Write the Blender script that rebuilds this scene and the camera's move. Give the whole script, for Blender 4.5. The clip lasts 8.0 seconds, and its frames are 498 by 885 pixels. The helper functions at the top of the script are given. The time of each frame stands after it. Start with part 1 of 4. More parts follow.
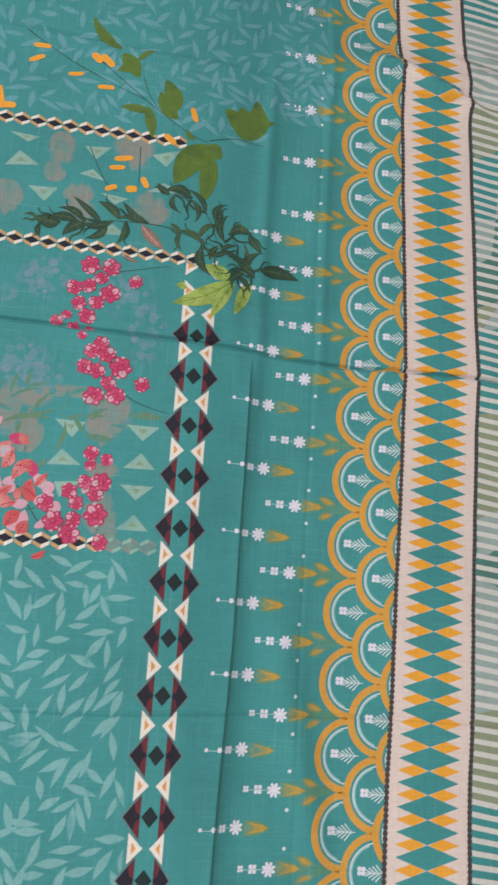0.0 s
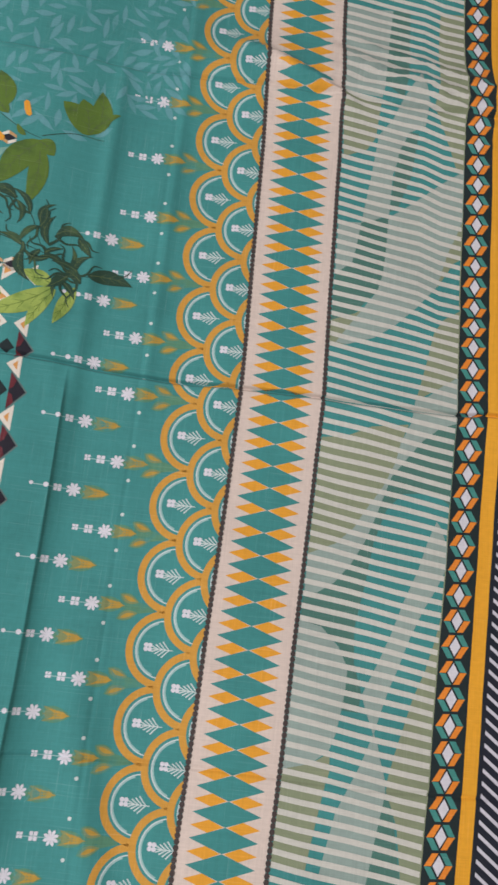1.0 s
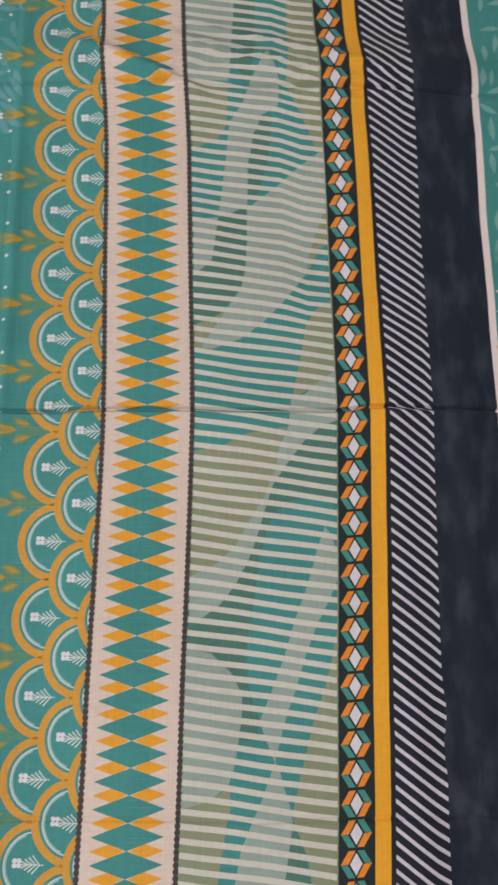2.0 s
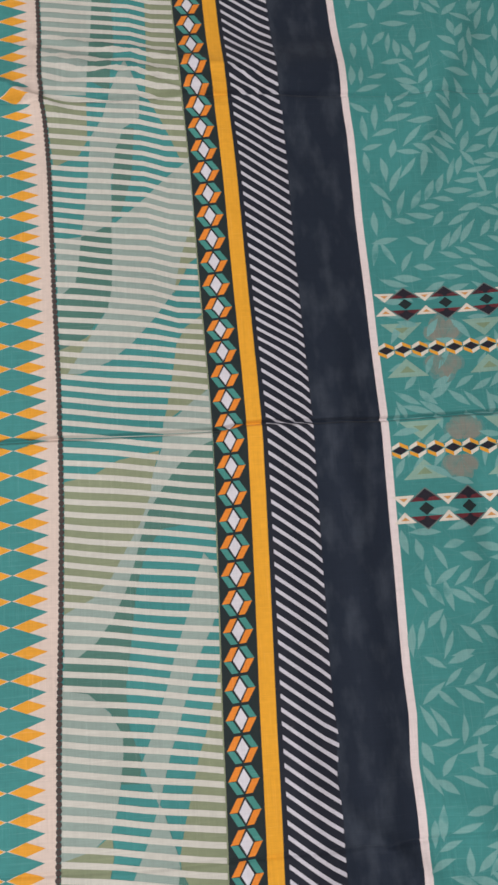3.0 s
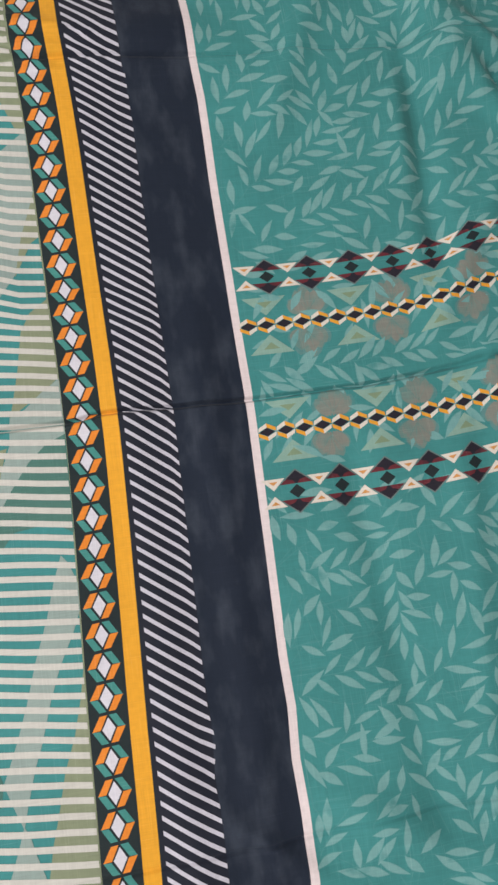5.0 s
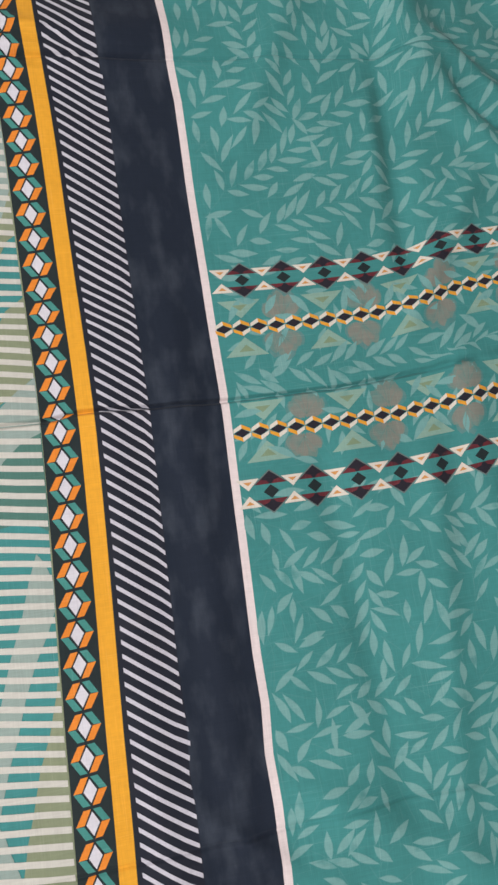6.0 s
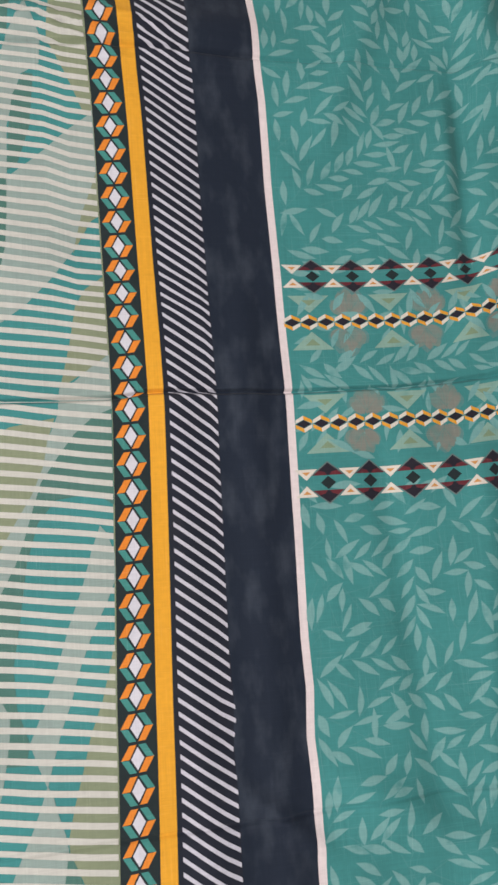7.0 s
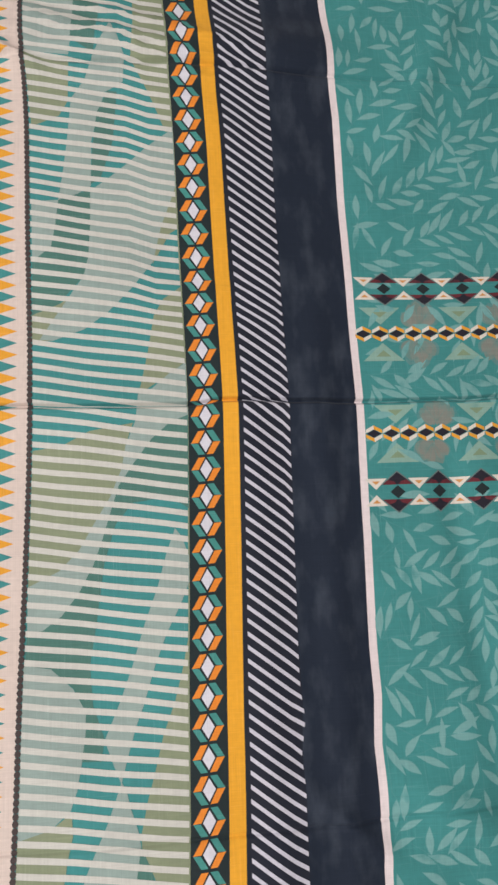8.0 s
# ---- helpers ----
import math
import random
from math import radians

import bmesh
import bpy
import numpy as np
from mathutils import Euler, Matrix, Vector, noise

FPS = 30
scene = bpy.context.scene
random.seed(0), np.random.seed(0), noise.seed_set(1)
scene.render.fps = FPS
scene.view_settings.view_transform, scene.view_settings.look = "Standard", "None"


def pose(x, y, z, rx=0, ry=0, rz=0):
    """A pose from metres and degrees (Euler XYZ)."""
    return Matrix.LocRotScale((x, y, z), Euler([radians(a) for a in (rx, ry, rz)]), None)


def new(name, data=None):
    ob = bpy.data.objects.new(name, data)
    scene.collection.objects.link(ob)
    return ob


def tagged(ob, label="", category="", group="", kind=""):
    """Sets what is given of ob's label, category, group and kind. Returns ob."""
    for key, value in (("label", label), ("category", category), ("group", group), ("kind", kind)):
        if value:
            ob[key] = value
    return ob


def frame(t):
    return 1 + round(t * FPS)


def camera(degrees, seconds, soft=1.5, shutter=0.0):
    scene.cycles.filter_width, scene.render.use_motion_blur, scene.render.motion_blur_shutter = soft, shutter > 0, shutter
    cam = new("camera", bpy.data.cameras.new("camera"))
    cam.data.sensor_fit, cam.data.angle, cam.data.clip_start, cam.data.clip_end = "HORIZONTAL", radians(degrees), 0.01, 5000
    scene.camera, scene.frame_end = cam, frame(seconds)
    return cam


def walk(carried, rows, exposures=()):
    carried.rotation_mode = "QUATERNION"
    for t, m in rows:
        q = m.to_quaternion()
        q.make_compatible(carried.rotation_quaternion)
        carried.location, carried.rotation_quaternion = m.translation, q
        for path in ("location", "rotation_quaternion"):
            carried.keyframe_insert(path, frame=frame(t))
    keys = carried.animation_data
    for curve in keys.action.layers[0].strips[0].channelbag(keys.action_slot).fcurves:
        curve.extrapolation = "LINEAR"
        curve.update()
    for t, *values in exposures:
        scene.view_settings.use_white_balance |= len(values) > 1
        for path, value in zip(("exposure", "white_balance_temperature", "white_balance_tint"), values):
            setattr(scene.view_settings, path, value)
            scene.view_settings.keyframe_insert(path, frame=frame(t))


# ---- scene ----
import collections

cam = camera(36.92, 8.0, soft=2.6, shutter=0.25)
# seconds, place of the eye, turn (degrees): a phone carried over the cloth, looking almost straight down
PATH = [
    (0.0, -0.4452, -0.3237, 0.9077, 12.314, -9.520, 3.418),
    (0.3, -0.3610, -0.2940, 0.9120, 12.050, -8.150, 4.600),
    (0.5, -0.2818, -0.2711, 0.9149, 11.650, -7.076, 6.377),
    (1.0, -0.1484, -0.2477, 0.8832, 11.253, -5.562, 6.112),
    (1.5, -0.0657, -0.2295, 0.8529, 10.702, -4.305, 3.823),
    (2.0, 0.0214, -0.2009, 0.8473, 11.108, -3.231, -0.373),
    (3.3, 0.1857, -0.1769, 0.8161, 11.825, -3.036, -4.806),
    (3.5, 0.2005, -0.1744, 0.8127, 11.329, -2.854, -5.298),
    (4.0, 0.2221, -0.1769, 0.8067, 11.220, -2.781, -5.984),
    (4.5, 0.2444, -0.1767, 0.7899, 10.926, -4.021, -7.331),
    (4.7, 0.2554, -0.1727, 0.7826, 10.509, -4.998, -8.417),
    (6.0, 0.2285, -0.1709, 0.7928, 10.577, -10.167, -8.724),
    (6.5, 0.1891, -0.1734, 0.7890, 10.477, -11.523, -5.710),
    (7.0, 0.1627, -0.1881, 0.7989, 10.394, -10.474, -4.395),
    (7.5, 0.1491, -0.1986, 0.8028, 10.847, -8.447, -3.623),
    (8.0, 0.1185, -0.1969, 0.8056, 11.308, -8.100, -2.763),
]
walk(cam, [(t, pose(*row)) for t, *row in PATH],
     exposures=[(0.0, -0.14, 6300, 10), (0.5, -0.14, 6330, 10), (1.0, -0.21, 6450, 10), (1.5, -0.22, 6550, 10), (2.0, -0.28, 6700, 10), (2.5, -0.16, 6620, 10),
                (3.5, 0.03, 6520, 10), (4.5, 0.11, 6500, 10), (6.0, 0.15, 6500, 10), (8.0, 0.08, 6500, 10)])

# ---- light: an unseen white hanging lamp, added in an assumed plain room ----
world = bpy.data.worlds.new("room_world")
scene.world = world
world.use_nodes = True
world.node_tree.nodes["Background"].inputs[0].default_value = (0.75, 0.82, 0.9, 1)
world.node_tree.nodes["Background"].inputs[1].default_value = 0.05

# assumed place, set far west and high so the folds shade evenly
LAMP = (-1.85, -0.60, 3.70)
lamp_data = bpy.data.lights.new("added_lamp_light", "AREA")
lamp_data.shape, lamp_data.size, lamp_data.energy, lamp_data.color = "DISK", 0.30, 167.0, (0.992, 0.955, 0.980)
lamp = new("added_lamp_light", lamp_data)
lamp.matrix_world = pose(LAMP[0], LAMP[1], LAMP[2])


# ---- materials ----
def nodes_of(mat):
    mat.use_nodes = True
    t = mat.node_tree
    return t, t.nodes, t.links, t.nodes["Principled BSDF"]


def cloth_ink(name, colour, worn=None, wear=0.0, blotch=0.10, rough=0.78, streak=(1, 1, 1)):
    """Printed cotton: the ink's colour with slub threads both ways, soft dye blotches and a fine weave.
    worn: a second colour that shows through in soft patches, to the share wear."""
    mat = bpy.data.materials.new(name)
    t, n, l, b = nodes_of(mat)
    geo = n.new("ShaderNodeNewGeometry")

    def noise_at(scale, stretch, detail=3.0, where=(0, 0, 0)):
        m = n.new("ShaderNodeMapping")
        m.inputs["Scale"].default_value = stretch
        m.inputs["Location"].default_value = where
        l.new(geo.outputs["Position"], m.inputs["Vector"])
        k = n.new("ShaderNodeTexNoise")
        k.inputs["Scale"].default_value, k.inputs["Detail"].default_value = scale, detail
        l.new(m.outputs["Vector"], k.inputs["Vector"])
        return k.outputs["Fac"]

    def maths(op, a, c, d=None):
        k = n.new("ShaderNodeMath")
        k.operation = op
        for i, v in enumerate((a, c, d)):
            if v is None:
                continue
            if isinstance(v, (int, float)):
                k.inputs[i].default_value = v
            else:
                l.new(v, k.inputs[i])
        return k.outputs[0]

    def mix(fac, a, c, kind="MIX"):
        k = n.new("ShaderNodeMix")
        k.data_type, k.blend_type = "RGBA", kind
        for s, v in ((k.inputs[0], fac), (k.inputs[6], a), (k.inputs[7], c)):
            if isinstance(v, (int, float)):
                s.default_value = v
            elif isinstance(v, tuple):
                s.default_value = (*v[:3], 1)
            else:
                l.new(v, s)
        return k.outputs[2]

    warp = noise_at(1.0, (900, 14, 14), 2.0)
    weft = noise_at(1.0, (14, 900, 14), 2.0)
    cloud = noise_at(9.0, (1, 1, 1), 4.0)
    fine = noise_at(160.0, (1, 1, 1), 2.0)
    slub = maths("ADD", maths("MULTIPLY", warp, 0.5), maths("MULTIPLY", weft, 0.5))
    level = maths("ADD", maths("MULTIPLY", maths("SUBTRACT", slub, 0.5), 0.50),
                  maths("ADD", maths("MULTIPLY", maths("SUBTRACT", cloud, 0.5), blotch * 3.0),
                        maths("MULTIPLY", maths("SUBTRACT", fine, 0.5), 0.18)))
    base = colour
    if worn is not None:
        patch = noise_at(38.0, streak, 4.0, (3.1, 1.7, 0))
        ramp = n.new("ShaderNodeMapRange")
        ramp.inputs["From Min"].default_value, ramp.inputs["From Max"].default_value = 0.62 - 0.35 * wear, 0.82 - 0.35 * wear
        l.new(patch, ramp.inputs["Value"])
        base = mix(ramp.outputs[0], colour, worn)
    gain = maths("ADD", 1.0, level)
    grey = n.new("ShaderNodeCombineColor")
    for i in range(3):
        l.new(gain, grey.inputs[i])
    col = mix(1.0, base, grey.outputs[0], "MULTIPLY")
    # pale thread ends, where a thick yarn took less ink
    thick = n.new("ShaderNodeMapRange")
    thick.inputs["From Min"].default_value, thick.inputs["From Max"].default_value = 0.64, 0.78
    thick.inputs["To Max"].default_value = 0.11 if max(colour) > 0.06 else 0.006
    l.new(maths("MAXIMUM", warp, weft), thick.inputs["Value"])
    col = mix(thick.outputs[0], col, (0.62, 0.66, 0.64))
    l.new(col, b.inputs["Base Color"])
    b.inputs["Roughness"].default_value = rough
    b.inputs["Specular IOR Level"].default_value = 0.22
    b.inputs["Sheen Weight"].default_value = 0.05
    bump = n.new("ShaderNodeBump")
    bump.inputs["Strength"].default_value, bump.inputs["Distance"].default_value = 0.25, 0.0006
    l.new(maths("ADD", slub, maths("MULTIPLY", fine, 0.6)), bump.inputs["Height"])
    l.new(bump.outputs[0], b.inputs["Normal"])
    return mat


TEAL = (0.051, 0.242, 0.234)
INK = {
    "teal": cloth_ink("ink_teal", TEAL, blotch=0.13),
    "leaf": cloth_ink("ink_pale_leaf", (0.168, 0.362, 0.348), TEAL, 0.10, blotch=0.08),
    "leaf_rim": cloth_ink("ink_leaf_rim", (0.100, 0.302, 0.290), blotch=0.08),
    "leaf_dim": cloth_ink("ink_dim_leaf", (0.112, 0.300, 0.325), TEAL, 0.25),
    "leaf_dim_rim": cloth_ink("ink_dim_leaf_rim", (0.076, 0.262, 0.268)),
    "stem": cloth_ink("ink_stem", (0.066, 0.254, 0.246)),
    "ivory": cloth_ink("ink_ivory", (0.760, 0.670, 0.660), blotch=0.03),
    "pink": cloth_ink("ink_cream_pink", (0.640, 0.535, 0.470), blotch=0.03),
    "amber": cloth_ink("ink_amber", (0.720, 0.330, 0.035), blotch=0.05),
    "ochre": cloth_ink("ink_ochre", (0.560, 0.285, 0.050), blotch=0.05),
    "yellow": cloth_ink("ink_yellow", (0.780, 0.370, 0.030), blotch=0.04),
    "orange": cloth_ink("ink_orange", (0.760, 0.240, 0.030), blotch=0.04),
    "white": cloth_ink("ink_white", (0.640, 0.630, 0.680), blotch=0.03),
    "cream": cloth_ink("ink_cream", (0.690, 0.640, 0.560), blotch=0.03),
    "mist": cloth_ink("ink_mist", (0.520, 0.590, 0.580), blotch=0.04),
    "pale_ring": cloth_ink("ink_pale_ring", (0.300, 0.470, 0.460)),
    "navy": cloth_ink("ink_navy", (0.014, 0.017, 0.028), (0.020, 0.022, 0.032), 0.2, blotch=0.05),
    "slate": cloth_ink("ink_slate", (0.012, 0.019, 0.034), (0.031, 0.041, 0.059), 0.42, blotch=0.06, streak=(1.1, 0.5, 1)),
    "bottle": cloth_ink("ink_bottle_black", (0.016, 0.026, 0.028), blotch=0.03),
    "plum": cloth_ink("ink_plum", (0.020, 0.018, 0.027), blotch=0.05),
    "maroon": cloth_ink("ink_maroon", (0.130, 0.024, 0.032), (0.050, 0.020, 0.028), 0.35, blotch=0.05),
    "cube_teal": cloth_ink("ink_cube_teal", (0.060, 0.255, 0.225), blotch=0.05),
    "grey_blue": cloth_ink("ink_grey_blue", (0.270, 0.352, 0.318)),
    "olive": cloth_ink("ink_olive", (0.232, 0.270, 0.168)),
    "deep": cloth_ink("ink_deep_green", (0.072, 0.178, 0.146)),
    "wash": cloth_ink("ink_washed_triangle", (0.235, 0.385, 0.320), (0.150, 0.320, 0.285), 0.25),
    "reed": cloth_ink("ink_reed", (0.205, 0.290, 0.180)),
    "hair": cloth_ink("ink_grey_outline", (0.135, 0.175, 0.170)),
    "clay": cloth_ink("ink_clay", (0.215, 0.228, 0.196), (0.150, 0.240, 0.214), 0.45),
    "clay_thin": cloth_ink("ink_clay_thin", (0.168, 0.240, 0.210), (0.110, 0.236, 0.216), 0.40),
    "clay_faint": cloth_ink("ink_clay_faint", (0.105, 0.240, 0.232), TEAL, 0.40),
    "haze": cloth_ink("ink_lilac_haze", (0.150, 0.255, 0.300), TEAL, 0.35),
    "haze_thin": cloth_ink("ink_haze_thin", (0.115, 0.250, 0.280), TEAL, 0.40),
    "haze_faint": cloth_ink("ink_haze_faint", (0.080, 0.242, 0.262), TEAL, 0.45),
    "rose": cloth_ink("ink_rose", (0.450, 0.050, 0.125), (0.560, 0.160, 0.240), 0.25),
    "rose_dark": cloth_ink("ink_rose_dark", (0.330, 0.020, 0.060)),
    "blush": cloth_ink("ink_blush", (0.580, 0.310, 0.370), (0.400, 0.360, 0.380), 0.35),
    "coral": cloth_ink("ink_coral", (0.500, 0.090, 0.090), (0.560, 0.230, 0.200), 0.4),
    "moss": cloth_ink("ink_moss", (0.095, 0.165, 0.028), (0.060, 0.110, 0.030), 0.3),
    "lime": cloth_ink("ink_lime", (0.300, 0.390, 0.090), (0.140, 0.240, 0.050), 0.35),
    "pine": cloth_ink("ink_pine", (0.026, 0.062, 0.040), (0.060, 0.110, 0.050), 0.25),
    "olive_line": cloth_ink("ink_leaf_vein", (0.085, 0.122, 0.052)),
    "russet": cloth_ink("ink_russet", (0.240, 0.150, 0.100), (0.060, 0.060, 0.030), 0.5),
}


def plain(name, colour, rough=0.6, bump=0.15, scale=40.0):
    mat = bpy.data.materials.new(name)
    t, n, l, b = nodes_of(mat)
    k = n.new("ShaderNodeTexNoise")
    k.inputs["Scale"].default_value, k.inputs["Detail"].default_value = scale, 5.0
    geo = n.new("ShaderNodeNewGeometry")
    l.new(geo.outputs["Position"], k.inputs["Vector"])
    r = n.new("ShaderNodeValToRGB")
    r.color_ramp.elements[0].color = (*[c * 0.88 for c in colour], 1)
    r.color_ramp.elements[1].color = (*[min(1, c * 1.1) for c in colour], 1)
    l.new(k.outputs["Fac"], r.inputs["Fac"])
    l.new(r.outputs["Color"], b.inputs["Base Color"])
    b.inputs["Roughness"].default_value = rough
    bp = n.new("ShaderNodeBump")
    bp.inputs["Strength"].default_value, bp.inputs["Distance"].default_value = bump, 0.002
    l.new(k.outputs["Fac"], bp.inputs["Height"])
    l.new(bp.outputs[0], b.inputs["Normal"])
    return mat


PLASTER = plain("beige_plaster", (0.52, 0.50, 0.47), 0.85)
FLOOR = plain("beige_floor_tile", (0.52, 0.47, 0.40), 0.4, 0.05)
ENAMEL = plain("white_enamel", (0.8, 0.8, 0.8), 0.4, 0.02)
GLOW = bpy.data.materials.new("lamp_glow")
t_, n_, l_, b_ = nodes_of(GLOW)
b_.inputs["Emission Color"].default_value, b_.inputs["Emission Strength"].default_value = (1, 0.96, 0.92, 1), 2.0


# ---- the room round the cloth: unseen, added to bounce the lamp's light ----
def link_bm(name, bm, material):
    me = bpy.data.meshes.new(name)
    bm.to_mesh(me)
    bm.free()
    if material:
        me.materials.append(material)
    return new(name, me)


def block(name, lo, hi, material, kind="", label="", category=""):
    bm = bmesh.new()
    bmesh.ops.create_cube(bm, size=1.0, matrix=Matrix.LocRotScale([(a + c) / 2 for a, c in zip(lo, hi)], None, [c - a for a, c in zip(lo, hi)]))
    return tagged(link_bm(name, bm, material), label, category, "", kind)


GROUND = -0.0205
R = (-3.4, 2.9, -2.6, 2.6, 3.95)
block("floor", (R[0], R[2], GROUND - 0.1), (R[1], R[3], GROUND), FLOOR, "structure")
block("unseen_ceiling", (R[0], R[2], R[4]), (R[1], R[3], R[4] + 0.1), PLASTER, "structure")
block("unseen_wall_west", (R[0] - 0.12, R[2] - 0.12, GROUND - 0.1), (R[0], R[3] + 0.12, R[4] + 0.1), PLASTER, "structure")
block("unseen_wall_east", (R[1], R[2] - 0.12, GROUND - 0.1), (R[1] + 0.12, R[3] + 0.12, R[4] + 0.1), PLASTER, "structure")
block("unseen_wall_south", (R[0], R[2] - 0.12, GROUND - 0.1), (R[1], R[2], R[4] + 0.1), PLASTER, "structure")
block("unseen_wall_north", (R[0], R[3], GROUND - 0.1), (R[1], R[3] + 0.12, R[4] + 0.1), PLASTER, "structure")

# ---- the cloth's lie: heights, folds and the drift of the print ----
def smooth(a, xs, ys):
    """Values eased between stations."""
    if a <= xs[0]:
        return ys[0]
    for i in range(1, len(xs)):
        if a <= xs[i]:
            k = (a - xs[i - 1]) / (xs[i] - xs[i - 1])
            k = k * k * (3 - 2 * k)
            return ys[i - 1] + (ys[i] - ys[i - 1]) * k
    return ys[-1]


def linear(a, xs, ys):
    return float(np.interp(a, xs, ys))


SWELL = ([-0.8, -0.45, -0.39, -0.28, -0.18, -0.09, 0.02, 0.2, 0.37, 0.6, 1.0],
         [0.012, 0.012, 0.010, -0.007, -0.013, -0.005, -0.003, 0.003, -0.003, 0.0, 0.0])
# soft ridges and dents in the cloth: ends, half-width, height
RIDGES = [
    (-0.215, 0.42, -0.215, 0.08, 0.007, 0.0022),
    (-0.300, 0.33, -0.300, 0.02, 0.010, 0.0028),
    (0.245, -0.08, 0.250, -0.50, 0.020, 0.0030),
    (0.325, 0.00, 0.33, -0.45, 0.018, 0.0035),
    (0.300, -0.42, 0.36, -0.47, 0.010, 0.0045),
    (0.48, -0.14, 0.50, -0.40, 0.018, -0.0050),
    (0.46, 0.36, 0.52, 0.50, 0.020, 0.0060),
    (-0.24, -0.40, -0.20, -0.58, 0.022, 0.0060),
    (-0.345, 0.10, -0.33, 0.00, 0.014, 0.0025),
    (-0.115, 0.470, -0.02, 0.428, 0.007, 0.009),
    (-0.02, 0.435, 0.06, 0.47, 0.010, -0.003),
    (0.02, 0.475, 0.165, 0.425, 0.005, 0.0045),
    (0.00, 0.495, 0.15, 0.445, 0.005, 0.0045),
    (0.03, 0.512, 0.20, 0.462, 0.005, 0.004),
    (0.10, 0.400, 0.18, 0.385, 0.006, 0.002),
    (0.18, 0.440, 0.29, 0.415, 0.008, 0.0025),
    (0.17, 0.142, 0.24, 0.137, 0.006, 0.002),
    (0.605, 0.36, 0.598, 0.27, 0.014, 0.0050),
    (0.628, 0.40, 0.622, 0.20, 0.017, -0.0085),
    (0.68, 0.415, 0.72, 0.385, 0.030, 0.0070),
    (0.735, 0.375, 0.80, 0.310, 0.011, -0.0110),
    (0.715, 0.350, 0.77, 0.290, 0.020, 0.0080),
    (0.660, 0.52, 0.672, 0.40, 0.040, 0.0190),
    (0.80, 0.500, 0.86, 0.420, 0.040, -0.0100),
    (-0.262, 0.34, -0.268, 0.06, 0.026, -0.0034),
    (-0.300, 0.35, -0.312, 0.05, 0.012, 0.0014),
    (0.62, 0.10, 0.70, 0.22, 0.018, 0.0070),
    (0.66, 0.00, 0.665, -0.20, 0.024, 0.005),
    (0.575, -0.20, 0.550, -0.42, 0.016, -0.0060),
    (0.585, -0.16, 0.555, -0.42, 0.022, 0.010),
    (0.44, -0.44, 0.62, -0.55, 0.025, 0.008),
    (0.72, 0.42, 0.80, 0.34, 0.018, 0.014),
    (0.66, 0.50, 0.78, 0.62, 0.022, 0.008),
    (-0.62, 0.45, -0.40, 0.52, 0.03, 0.004),
    (-0.55, -0.38, -0.42, -0.40, 0.012, 0.002),
    (-0.22, 0.10, -0.30, 0.04, 0.016, 0.003),
]
FOLDS = ((0.0, 1.0), (0.424, 0.45), (-0.440, 0.3))


def fold_line(x, y0):
    """Where a pressed fold runs, a little off straight."""
    drift = linear(x, [-0.3, 0.0, 0.165, 0.19, 0.21, 0.40], [0.006, 0.005, 0.001, 0.002, 0.006, 0.007]) if y0 == 0 else 0.0
    return y0 + drift + 0.0018 * math.sin(9 * x + y0 * 7) - 0.001 * math.sin(23 * x) + (0.10 * max(0.0, x - 0.50) if y0 == 0 else 0)


FLAP = ([-0.72, -0.62, -0.52, -0.36, -0.16, 0.0], [-0.321, -0.320, -0.317, -0.311, -0.309, -0.309])


def flap(x, y):
    """The edge of a doubled layer under the cloth: a shelf that drops off sharply, with a shallow trough beside it."""
    d = x - linear(y, *FLAP)
    ends = min(1.0, max(0.0, (0.005 - y) / 0.05))
    if d < 0:
        shelf, trough = 0.0062 * math.exp(d / 0.15) + 0.0010 * math.exp(d / 0.010), 0.0
    else:
        shelf, trough = 0.0072 * math.exp(-(d / 0.11) ** 2), (-0.0115 * (1 - math.exp(-d / 0.017)) - 0.0034 * (1 - math.exp(-d / 0.0016))) * math.exp(-(d / 0.13) ** 2)
    return (shelf + trough) * ends


def crease(x, y):
    """A faint pressed line that runs the length of the cloth."""
    d = x + 0.2235 + 0.0012 * math.sin(11 * y)
    return -0.0008 * math.exp(-(d / 0.0030) ** 2) + 0.0004 * math.exp(-abs(d) / 0.018)


def height(x, y):
    z = smooth(x, *SWELL) + flap(x, y) + crease(x, y)
    for y0, share in FOLDS:
        d = y - fold_line(x, y0)
        z += share * (0.0050 * math.exp(-abs(d) / 0.040) - 0.0082 * math.exp(-(d / 0.0022) ** 2))
    for ax, ay, bx, by, wide, high in RIDGES:
        ex, ey = bx - ax, by - ay
        k = ((x - ax) * ex + (y - ay) * ey) / (ex * ex + ey * ey)
        if -0.6 < k < 1.6:
            off = abs((x - ax) * ey - (y - ay) * ex) / math.hypot(ex, ey) / wide
            if off < 2.6:
                ends = min(1.0, max(0.0, min(k + 0.6, 1.6 - k) / 0.6))
                z += 1.25 * high * math.exp(-off * off) * ends * ends * (3 - 2 * ends)
    z += 0.0034 * noise.noise((x * 7, y * 7, 0.3)) + 0.0015 * noise.noise((x * 20, y * 20, 4.1))
    return max(z + crest(x, y), GROUND + 0.002)


def crest(x, y):
    """The swell along the upper fold, where the cloth bunches up."""
    ends = min(1.0, max(0.0, min(x + 0.30, 0.46 - x) / 0.15))
    return 0.016 * math.exp(-((y - 0.455) / 0.042) ** 2) * ends * ends * (3 - 2 * ends)


